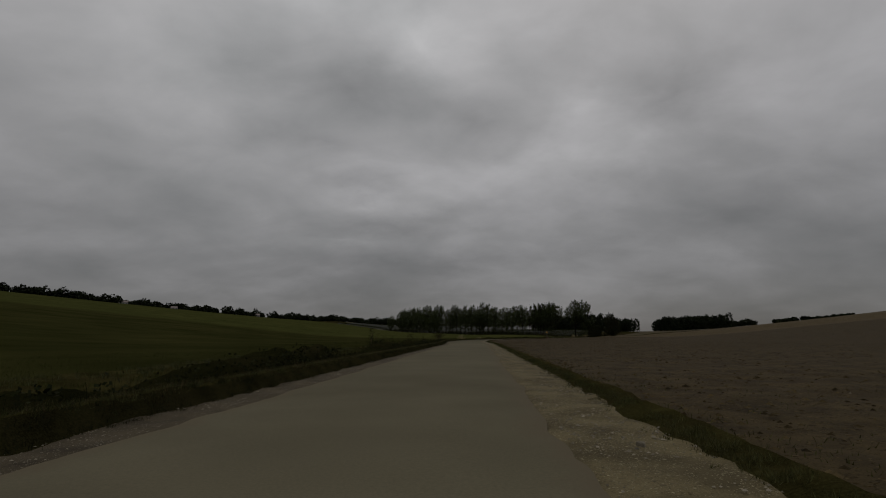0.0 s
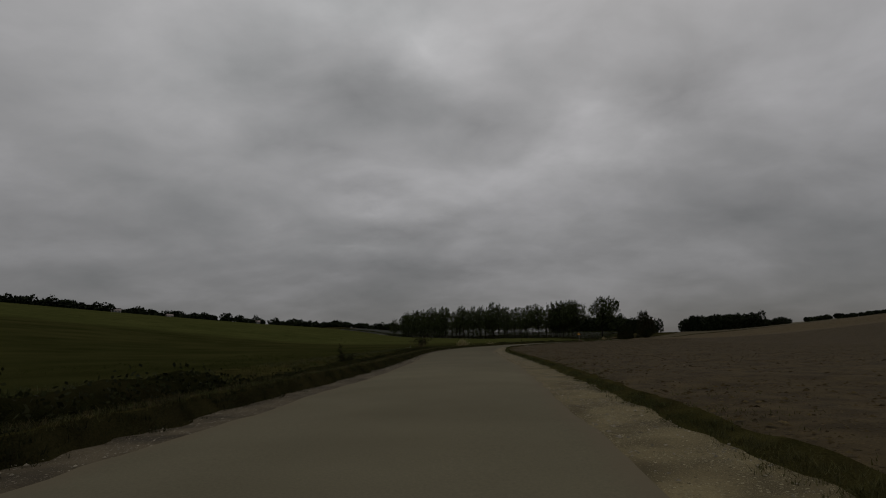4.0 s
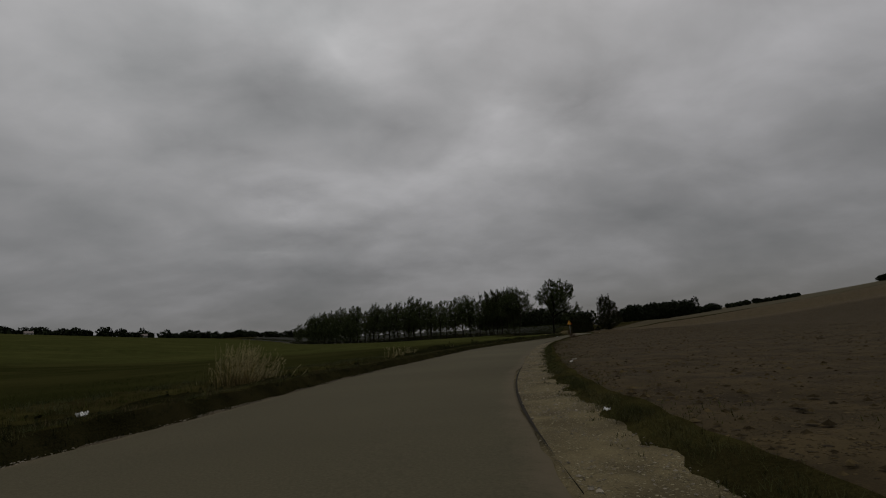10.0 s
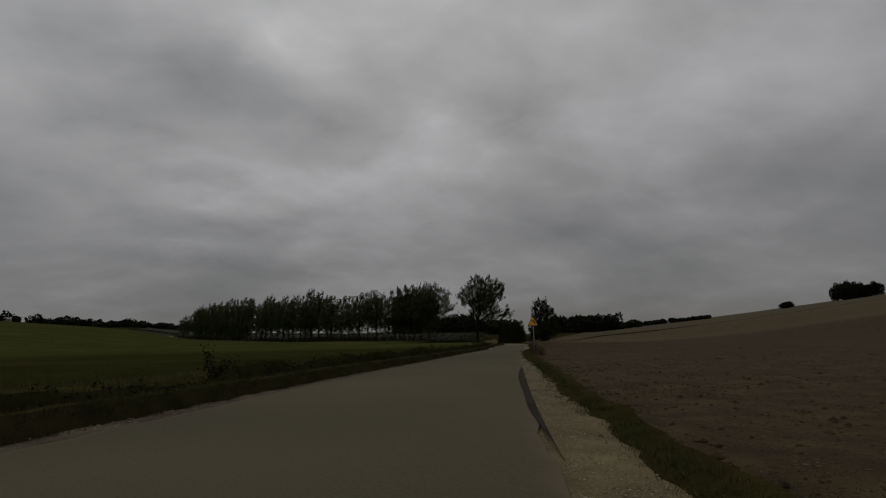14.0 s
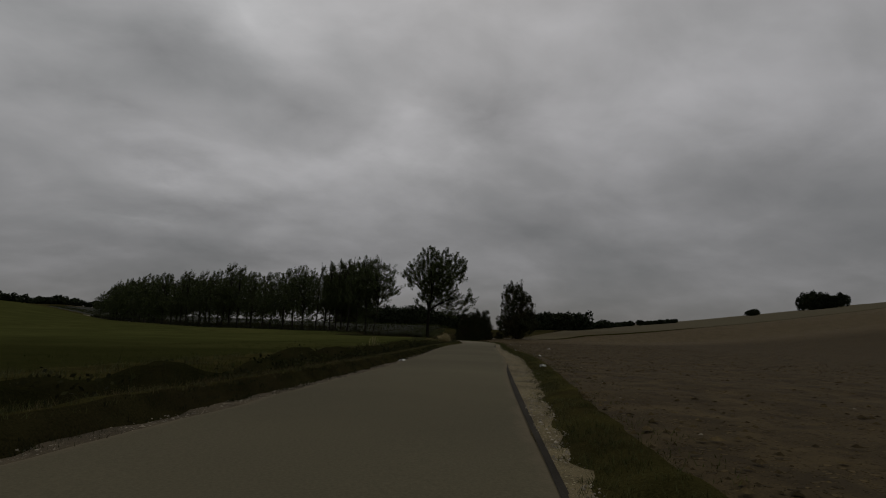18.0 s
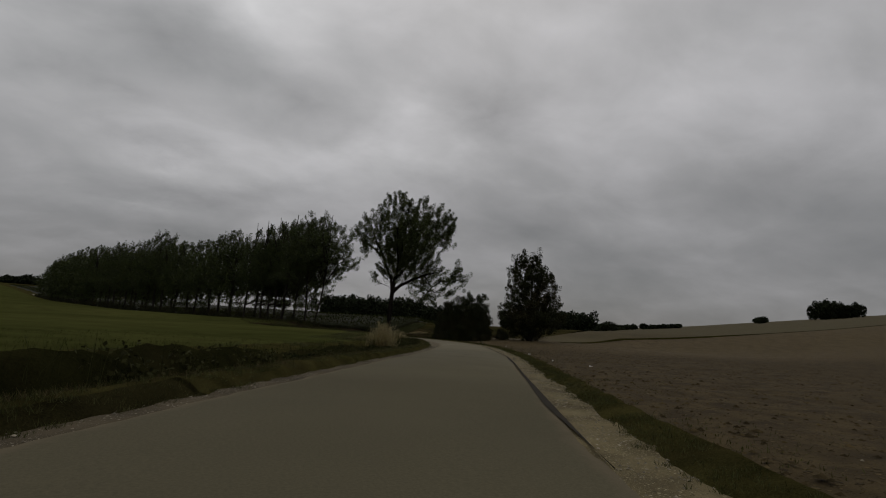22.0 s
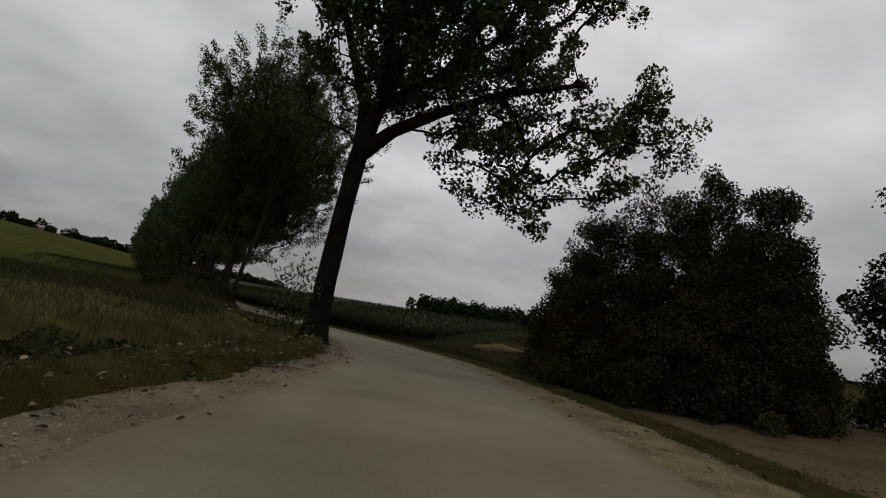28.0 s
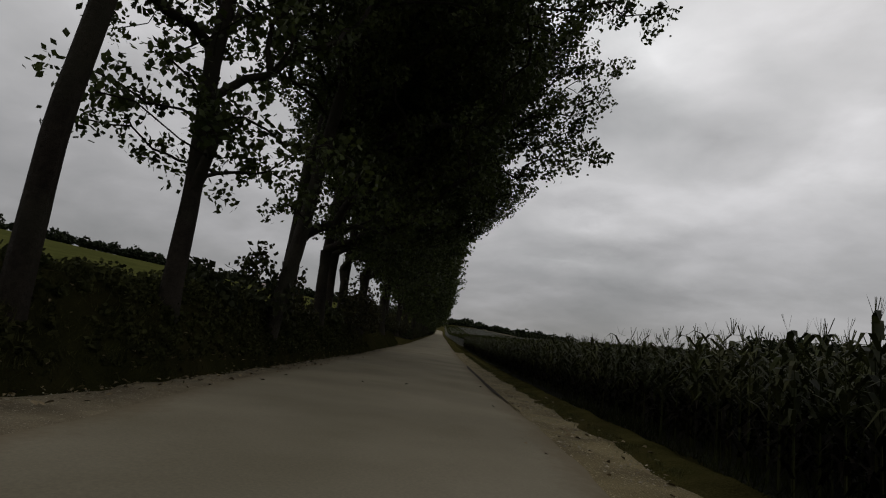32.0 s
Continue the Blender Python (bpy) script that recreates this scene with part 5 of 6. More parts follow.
    stuff("ditch_herbs", *leaf_quads(C[~green], 0.072, rnd), WEED, "dense dark broad-leaved weeds choking the ditch", "weeds")
    stuff("ditch_herbs_green", *leaf_quads(C[green], 0.072, rnd), DITCH_HERB, "dense mid-green weeds filling the ditch before the bend", "weeds")
    P = strip_points(rnd, 2200, -10, 268, 0.7, 2.4, ground_left)
    P = tufts(rnd, P, 9, 0.10)
    tall = np.clip(0.55 + 0.5 * value_noise(P[:, 0], P[:, 1], 3.0), 0.2, 1.0) * np.interp(P[:, 1], [40, 50, 66, 74, 225, 245], [1, 0.5, 0.5, 1, 1, 0.55])
    stuff("ditch_weeds", *blades(P, 0.85 * tall, 0.007, rnd, 0.35), WEED, "tall dark grass standing among the ditch weeds", "weeds")
    # rough grass on the bank by the bend and under the poplars
    P = strip_points(rnd, 100000, 236, 322, 0.5, 7.0, ground_left, 0.85)
    x, y = P[:, 0], P[:, 1]
    dd = (edge_x(y, 1) - x) / slant(y) - shoulder_left(y)
    P = P[(value_noise(x, y, 1.1) > -0.75) & ((dd > 2.6) | (y > 274))]
    rnd.shuffle(P)
    V, T = blades(P, 0.09, 0.010, rnd, 0.9, simple=True)
    n = len(P) // 2 * 3
    stuff("rough_bank_grass", V[:n], T[: n // 3], BLADE, "rough uncut grass on the bank below the trees", "grass")
    V, T = blades(P[n // 3 :], 0.11, 0.014, rnd, 0.9, simple=True)
    stuff("bank_herbs", V, T, BANK_HERB, "low grey-green herbs and withered grass on the bank", "grass")
    P = strip_points(rnd, 9000, 238, 282, 2.6, 5.0, ground_left, 0.9)
    stuff("dry_bank_grass", *blades(P, 0.10, 0.005, rnd, 0.9), STRAW, "dry straw-coloured stalks among the bank grass", "grass")
    # crop edge of the green field
    P = strip_points(rnd, 9000, -10, 262, 2.6, 14.0, ground_left, 1.6)
    P[:, 2] = land(P[:, 0], P[:, 1]) + 0.08
    stuff("crop_blades", *blades(tufts(rnd, P, 11, 0.10), 0.10, 0.007, rnd, 0.8, simple=True), mat_crop_blade(), "low green crop plants along the field's edge", "crop")
    # meadow right of the bend
    y = rnd.uniform(269, 300, 66000)
    d = 0.4 + 24 * rnd.uniform(0, 1, 66000) ** 1.6
    x, yy = right_place(y, shoulder_right(y) + verge_right(y) + d)
    P = np.stack([x, yy, land(x, yy) + 0.02], 1)
    rnd.shuffle(P)
    tall = np.clip(0.7 + 0.8 * value_noise(P[:, 0], P[:, 1], 1.6) + 0.4 * value_noise(P[:, 0], P[:, 1], 0.5), 0.15, 1.6)
    away = P[:, 0] - edge_x(P[:, 1], 2)
    dry = (away > 4.5) & (value_noise(P[:, 0], P[:, 1], 4.0) > -0.25)
    grass = ~dry & (np.arange(len(P)) % 4 == 0)
    herb = ~dry & ~grass
    stuff("meadow_grass", *blades(P[grass], 0.13 * tall[grass], 0.008, rnd, 0.9, simple=True), DITCH_HERB, "rough yellowish meadow grass beside the road", "grass")
    stuff("meadow_herbs", *blades(P[herb], 0.15 * tall[herb], 0.014, rnd, 1.0, simple=True), WEED, "dark withered herbs in the meadow", "grass")
    n = 2600
    t = 4 + 30 * rnd.uniform(0, 1, n)
    off = 0.3 + 2.6 * rnd.uniform(0, 1, n) ** 1.5
    x, y = 87.2 + t * 0.447 + 0.894 * off, 289 + t * 0.894 - 0.447 * off
    stuff("field_end_weeds", *blades(tufts(rnd, np.stack([x, y, land(x, y)], 1), 10, 0.10), 0.55 * np.repeat(np.interp(t, [4, 12, 34], [0.5, 1, 1.2]), 10), 0.014, rnd, 0.55), BANK_HERB, "tall light green weeds along the end of the maize", "weeds")
    stuff("meadow_straw", *blades(P[dry], 0.32 * tall[dry], 0.007, rnd, 0.9, simple=True), BROWN_GRASS, "dry brown grass before the end of the maize", "grass")


def mat_crop_blade():
    return mat("crop_blade", (0.0200, 0.0260, 0.0055), (0.0480, 0.0560, 0.0130), 0.3, 3, 0.9, 0, 0, 0.0, (0.050, 0.050, 0.018), 0.08, 0.4, per=0.4, through_leaf=0.2)


def shed_leaves(C, size, rnd):
    """Fallen leaves: two halves folded along the midrib, curled up at the sides."""
    n = len(C)
    a = rnd.uniform(0, 6.28, n)
    f, r = np.stack([np.cos(a), np.sin(a), rnd.normal(0, 0.25, n)], 1), np.stack([-np.sin(a), np.cos(a), rnd.normal(0, 0.3, n)], 1)
    up = np.stack([0 * a, 0 * a, rnd.uniform(0.02, 0.3, n)], 1)
    s = size * rnd.uniform(0.5, 1.3, (n, 1))
    V = np.stack([C - f * s * 0.5, C - f * s * 0.22 + (r * 0.36 + up) * s, C + f * s * 0.15 + (r * 0.30 + up) * s, C + f * s * 0.55, C + f * s * 0.15 + (up - r * 0.30) * s, C - f * s * 0.22 + (up - r * 0.36) * s], 1)
    k = np.arange(n)[:, None] * 6
    return V.reshape(-1, 3), np.concatenate([k + [0, 1, 2, 3], k + [0, 3, 4, 5]], 0)


def small_stones(P, size, rnd, squash=0.6):
    """Angular stones: squashed octahedra of eight faces."""
    n = len(P)
    s = size * rnd.uniform(0.4, 1.5, (n, 1, 1)) * rnd.uniform(0.7, 1.3, (n, 6, 1))
    base = np.array([(1, 0, 0), (0, 1, 0), (-1, 0, 0), (0, -1, 0), (0, 0, squash), (0, 0, -squash)], float)
    a = rnd.uniform(0, 6.28, n)
    c, sn = np.cos(a), np.sin(a)
    B = base[None] * s
    V = np.stack([B[..., 0] * c[:, None] - B[..., 1] * sn[:, None], B[..., 0] * sn[:, None] + B[..., 1] * c[:, None], B[..., 2]], -1) + P[:, None]
    f = np.array([(0, 1, 4), (1, 2, 4), (2, 3, 4), (3, 0, 4), (1, 0, 5), (2, 1, 5), (3, 2, 5), (0, 3, 5)])[:4]
    return V.reshape(-1, 3), (f[None] + np.arange(n)[:, None, None] * 6).reshape(-1, 3)


def build_stones():
    rnd = np.random.default_rng(29)
    n = 34000
    y = rnd.uniform(-9, 310, n)
    x, z = ground_right(y, rnd.uniform(0.02, 1, n) * shoulder_right(y))
    P = np.stack([x, y, land(x, y) - 0.008], 1)
    stuff("gravel_stones_right", *small_stones(P[value_noise(P[:, 0], P[:, 1], 0.7) > -0.35], 0.0105, rnd), STONE, "loose pale stones scattered on the gravel shoulder", "stones")
    n = 14000
    y = rnd.uniform(-9, 310, n)
    x, z = ground_left(y, rnd.uniform(0.02, 1.05, n) * shoulder_left(y))
    P = np.stack([x, y, land(x, y) - 0.008], 1)
    stuff("gravel_stones_left", *small_stones(P[value_noise(P[:, 0], P[:, 1], 0.7) > -0.3], 0.0105, rnd), STONE, "loose stones along the left shoulder", "stones")
    for side, place, wide, n in (("right", ground_right, shoulder_right, 6500), ("left", ground_left, shoulder_left, 1800)):
        y = rnd.uniform(-9, 310, n)
        x, z = place(y, rnd.uniform(0.05, 1.15, n) * wide(y))
        P = np.stack([x, y, land(x, y) - 0.006], 1)
        stuff("coarse_stones_" + side, *small_stones(P[value_noise(P[:, 0], P[:, 1], 1.1) > -0.25], 0.017, rnd, 0.55), PALE_STONE, "whitish broken stones lying on the roadside strip", "stones")
    n = 40000
    y = rnd.uniform(-12, 261, n)
    d = 28 * rnd.uniform(0, 1, n) ** 1.8
    x, yy = right_place(y, shoulder_right(y) + verge_right(y) + 0.2 + d)
    P = np.stack([x, yy, land(x, yy) + 0.005], 1)
    stuff("soil_clods", *small_stones(P, 0.026 * rnd.uniform(0.4, 1.0, (len(P), 1, 1)) ** -0.8, rnd, 0.5), CLOD, "dry brown clods lying on the ploughed field", "soil clods")
    n = 420
    y = rnd.uniform(-8, 261, n)
    x, yy = right_place(y, shoulder_right(y) + verge_right(y) + 0.2 + 20 * rnd.uniform(0, 1, n) ** 1.4)
    P = np.stack([x, yy, land(x, yy) + 0.012], 1)
    stuff("field_stones", *small_stones(P, 0.02, rnd, 0.6), STONE, "pale stones lying among the clods", "stones")
    # leaves shed below the poplars
    for name, n, y0, y1, off, wide, size, label in (("fallen_leaves_left", 1500, 248, 306, 0.05, 0.16, 0.062, "pale withered poplar leaves along the foot of the bank"), ("fallen_leaves_bank", 900, 252, 306, 0.45, 0.5, 0.05, "withered leaves scattered on the grassy bank"), ("fallen_leaf_heap", 260, 279, 289, 0.0, 0.14, 0.11, "drift of large yellow leaves at the verge's foot"), ("yellow_leaves_bank", 170, 268, 288, 1.3, 0.8, 0.095, "large yellow leaves lying in the bank's grass"), ("fallen_leaves_strip", 500, 250, 300, -0.35, 0.25, 0.06, "brown leaves and bits of bark on the sandy strip")):
        y = rnd.uniform(y0, y1, n)
        x, z = ground_left(y, np.maximum(shoulder_left(y) + off + rnd.normal(0, wide, n), -0.6))
        stuff(name, *shed_leaves(np.stack([x, y, z + (0.09 if "bank" in name else 0.03)], 1), size, rnd), FALLEN if "heap" in name or "yellow" in name else WITHERED, label, "leaves")
    n = 420
    y = rnd.uniform(246, 300, n)
    x, z = ground_right(y, shoulder_right(y) * 0.6 + rnd.normal(0, 0.45, n))
    stuff("fallen_leaves_right", *shed_leaves(np.stack([x, y, z + 0.03], 1), 0.07, rnd), WITHERED, "scattered fallen leaves on the far shoulder", "leaves")
    n = 26
    y = rnd.uniform(252, 300, n)
    x = edge_x(y, 1) + rnd.uniform(0.4, 3.8, n)
    stuff("fallen_leaves_road", *shed_leaves(np.stack([x, y, land(x, y) + 0.062], 1), 0.06, rnd), WITHERED, "single fallen leaves on the asphalt", "leaves")


def build_maize():
    rnd = np.random.default_rng(37)
    # one maize plant: stalk, arching leaves, tassel
    def plant(r):
        V, F = [], []
        h = r.uniform(1.20, 1.38)
        def quad(a, b, c, d):
            k = len(V)
            V.extend([a, b, c, d])
            F.append((k, k + 1, k + 2, k + 3))
        for s in (0, 1):
            o = np.array([0.016, 0, 0]) if s else np.array([0, 0.016, 0])
            quad(-o, o, o * 0.15 + [0, 0, h * 0.93], -o * 0.15 + [0, 0, h * 0.93])
        for j in range(15):
            z = h * (0.14 + 0.055 * j)
            a = 3.14 * j + r.normal(0, 0.5)
            out, side = np.array([math.cos(a), math.sin(a), 0]), np.array([-math.sin(a), math.cos(a), 0])
            ln, w, rise = r.uniform(0.30, 0.48), r.uniform(0.024, 0.040), r.uniform(0.38, 0.7)
            prev = np.array([0, 0, z])
            pw = w * 0.6
            for m in range(1, 4):
                t = m / 3
                p = np.array([0, 0, z]) + out * ln * (t * 0.75) + np.array([0, 0, ln * (rise * 2.2 * t - 1.15 * t * t)])
                nw = w * (1 - t) ** 0.7 + 0.002
                quad(prev - side * pw, prev + side * pw, p + side * nw, p - side * nw)
                prev, pw = p, nw
        for j in range(4 if r.uniform() < 0.7 else 0):
            a = r.uniform(0, 6.28)
            o = np.array([math.cos(a), math.sin(a), 0]) * 0.09
            quad(np.array([0, 0, h]), np.array([0.008, 0, h]), o * 0.6 + [0.006, 0, h + 0.15], o * 0.6 + [0, 0, h + 0.16])
        return np.array(V), np.array(F)

    kinds = [plant(rnd) for _ in range(6)]
    pts = []
    # rows run along the road; the first stands clear of the verge
    for r in range(0, 12):
        y = np.arange(289 + 0.35 * r, 352, 0.13 + 0.014 * r)
        d = 1.8 + (0.3 * r if r < 4 else 0.9 + 0.62 * (r - 3)) + rnd.normal(0, 0.07, len(y))
        pts.append(np.stack([right_of(y, d), y + rnd.normal(0, 0.05, len(y))], 1))
    # the end of the field beside the meadow
    for r in range(0, 5):
        s = np.arange(0, 46, 0.28)
        x, y = 87.2 + s * 0.447 - 0.75 * r, 289.0 + s * 0.894
        pts.append(np.stack([x + rnd.normal(0, 0.07, len(s)), y + rnd.normal(0, 0.07, len(s))], 1))
    P = np.concatenate(pts)
    which = rnd.integers(len(kinds), size=len(P))
    VV, FF, low, k = [], [], [], 0
    for j, (V, F) in enumerate(kinds):
        Q = P[which == j]
        n = len(Q)
        a = rnd.uniform(0, 6.28, n)
        sc = rnd.uniform(0.82, 1.12, n) * (1 + 0.1 * value_noise(Q[:, 0], Q[:, 1], 6))
        c, s = np.cos(a)[:, None], np.sin(a)[:, None]
        W = np.stack([(V[:, 0] * c - V[:, 1] * s) * sc[:, None] + Q[:, :1], (V[:, 0] * s + V[:, 1] * c) * sc[:, None] + Q[:, 1:], V[:, 2] * sc[:, None] + land(Q[:, 0], Q[:, 1])[:, None]], -1)
        VV.append(W.reshape(-1, 3))
        # the lower six leaves of every plant carry the foot's shade as near-black colour
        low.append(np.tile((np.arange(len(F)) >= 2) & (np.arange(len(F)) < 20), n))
        FF.append((F[None] + (np.arange(n) * len(V))[:, None, None]).reshape(-1, 4) + k)
        k += n * len(V)
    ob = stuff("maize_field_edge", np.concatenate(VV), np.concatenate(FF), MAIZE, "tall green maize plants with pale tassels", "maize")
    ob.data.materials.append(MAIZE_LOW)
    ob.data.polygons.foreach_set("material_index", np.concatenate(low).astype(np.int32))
    # the field further in: leaf canopy over a sheet coloured as inner shade
    y = np.concatenate([rnd.uniform(291, 420, 26000), rnd.uniform(400, 900, 22000)])
    d = 3.2 + np.concatenate([4.5 + 74 * rnd.uniform(0, 1, 26000), 110 * rnd.uniform(0, 1, 22000) ** 1.5])
    far = y > 352
    d = np.where(far & (rnd.uniform(0, 1, len(y)) < 0.5), 3.2 + 14 * rnd.uniform(0, 1, len(y)), d)
    x = right_of(y, d)
    ok = x < 86.7 + 0.5 * (y - 289)
    x, y = x[ok], y[ok]
    P = np.stack([x, y, land(x, y) + rnd.uniform(0.7, 1.0, len(x))], 1)
    V, T = blades(P, 0.45, 0.16, rnd, 1.3)
    stuff("maize_field_canopy", V, T, MAIZE_FAR, "closed canopy of the maize field reaching away", "maize")
    # dark sheet in place of the shade between the stalks
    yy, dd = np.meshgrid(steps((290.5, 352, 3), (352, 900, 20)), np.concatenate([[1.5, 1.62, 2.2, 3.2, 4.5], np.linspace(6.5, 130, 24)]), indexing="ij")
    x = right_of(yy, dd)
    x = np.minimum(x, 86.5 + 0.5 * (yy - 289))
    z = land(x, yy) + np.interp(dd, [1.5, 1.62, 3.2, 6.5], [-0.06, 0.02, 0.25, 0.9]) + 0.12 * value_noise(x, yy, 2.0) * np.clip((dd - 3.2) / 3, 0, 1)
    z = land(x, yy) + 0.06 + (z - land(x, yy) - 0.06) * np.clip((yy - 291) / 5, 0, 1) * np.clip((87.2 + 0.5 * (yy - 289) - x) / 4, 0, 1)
    structure("maize_shade_sheet", mesh_of("maize_shade_sheet", np.stack([x, yy, z], -1), grid_faces(*x.shape), mat("maize_shade", (0.008, 0.009, 0.004), (0.022, 0.022, 0.010), 0.8, 10, 0.95, 1.0, 0.2), True), "dark sheet coloured as the shade inside the maize stand", "maize")


def far_wood(name, line, n, h, wide, seed, label, leaf=1.0, depth=14.0, per=260, vary=0.08):
    """A belt of trees seen from far off: uneven crowns of many leaf sprays over dark trunks."""
    rnd = np.random.default_rng(seed)
    line = np.array(line, float)
    t = np.sort(rnd.uniform(0, len(line) - 1, n))
    i = np.clip(t.astype(int), 0, len(line) - 2)
    P = line[i] + (line[i + 1] - line[i]) * (t - i)[:, None]
    P = P + rnd.normal(0, depth * 0.4, P.shape)
    H = h * (0.85 + 0.22 * value_noise(t * 3, t * 0 + seed, 1.0) + rnd.normal(0, vary, n))
    C, S = [], []
    for p, hh in zip(P, H):
        z0 = float(land(*p))
        u = rnd.normal(size=(per, 3))
        u /= np.linalg.norm(u, axis=1, keepdims=True)
        u *= rnd.uniform(0.55, 1.0, (per, 1))
        w = wide * rnd.uniform(0.8, 1.25)
        C.append(np.stack([p[0] + u[:, 0] * w, p[1] + u[:, 1] * w, z0 + hh * 0.54 + u[:, 2] * hh * 0.5], 1))
        S.append((p[0], p[1], z0 - 0.5, p[0], p[1], z0 + hh * 0.7, 0.25, 0.12))
    V, F = leaf_quads(np.concatenate(C), leaf, rnd)
    ob = tagged(new(name), label, "woodland", kind="stuff")
    tagged(part("foliage", mesh_of(name + "_foliage", V, F, LEAF_FAR), ob), kind="stuff")
    tagged(part("trunks", mesh_of(name + "_trunks", *tubes(S, 4), BARK), ob), kind="stuff")
    return ob


def build_far_woods():
    # spruce and pine wood behind the maize
    far_wood("pine_wood", [(122, 563), (150, 555), (180, 549), (216, 539)], 165, 18.0, 3.4, 3, "dark pine wood beyond the maize field", 1.5, 16, 220)
    far_wood("dark_copse", [(216, 468), (240, 482), (268, 498), (296, 514)], 130, 12.5, 4.0, 5, "dark dense copse on the field's edge", 1.6, 12, 200)
    far_wood("copse_tail", [(296, 516), (320, 528), (344, 543)], 40, 6.5, 3.6, 6, "low dark end of the copse", 1.3, 8, 150)
    far_wood("hill_clump", [(724, 632), (735, 614), (744, 600)], 70, 19, 5, 8, "round clump of trees on the field's skyline", 1.9, 12, 420, 0.16)
    far_wood("hill_bush", [(701, 693), (707, 684)], 8, 9.5, 6, 9, "single round bush on the skyline", 1.6, 5, 300)
    far_wood("skyline_trees_right", [(420, 640), (520, 690), (600, 720)], 34, 5.0, 3.0, 10, "thin line of far trees and roofs", 3.0, 10, 140)
    far_wood("skyline_trees_left", [(-640, 470), (-560, 640), (-470, 800), (-380, 920), (-260, 1040), (-130, 1120), (-20, 1150)], 460, 10.5, 7, 12, "long belt of far trees along the skyline", 3.2, 18, 90, 0.3)
    far_wood("skyline_trees_back", [(-980, 330), (-760, 420), (-640, 470)], 120, 15, 9, 13, "far trees on the rising skyline", 4.2, 18, 110)


def build_house(at, w, d, h, turn, wall_mat, label):
    ob = tagged(new("house"), label, "house")
    bm = bmesh.new()
    bmesh.ops.create_cube(bm, size=1, matrix=Matrix.Translation((0, 0, h / 2)) @ Matrix.Diagonal((w, d, h, 1)))
    part("wall", (bm, wall_mat), ob)
    bm = bmesh.new()
    e, r = 0.4, d * 0.36
    vs = [bm.verts.new(p) for p in ((-w / 2 - e, -d / 2 - e, h), (w / 2 + e, -d / 2 - e, h), (w / 2 + e, d / 2 + e, h), (-w / 2 - e, d / 2 + e, h), (-w / 2 - e, 0, h + r), (w / 2 + e, 0, h + r))]
    for f in ((0, 1, 5, 4), (2, 3, 4, 5), (1, 2, 5), (3, 0, 4), (3, 2, 1, 0)):
        bm.faces.new([vs[k] for k in f])
    part("roof", (bm, ROOF), ob)
    for k in range(max(2, int(w // 4))):
        bm = bmesh.new()
        x = -w / 2 + (k + 0.5) * w / max(2, int(w // 4))
        bmesh.ops.create_cube(bm, size=1, matrix=Matrix.Translation((x, -d / 2 - 0.02, h * 0.55)) @ Matrix.Diagonal((1.4, 0.12, 1.5, 1)))
        part("window", (bm, WINDOW), ob)
    ob.matrix_world = pose(at[0], at[1], float(land(*at)), 0, 0, turn)


def build_houses():
    build_house((-500, 770), 30, 12, 5, 28, PLASTER, "long pale farm building on the skyline")
    build_house((-445, 815), 12, 8, 4, 28, PLASTER, "small white house among far trees")
    build_house((-395, 870), 9, 8, 3, 40, PLASTER, "white house with grey roof far away")
    build_house((-300, 985), 14, 9, 3, 15, PLASTER, "low pale barn at the far tree belt")


build_lone_poplar()
build_poplar_row()
build_oak_and_thicket()
build_far_woods()
build_houses()
build_maize()
build_grass()
build_stones()


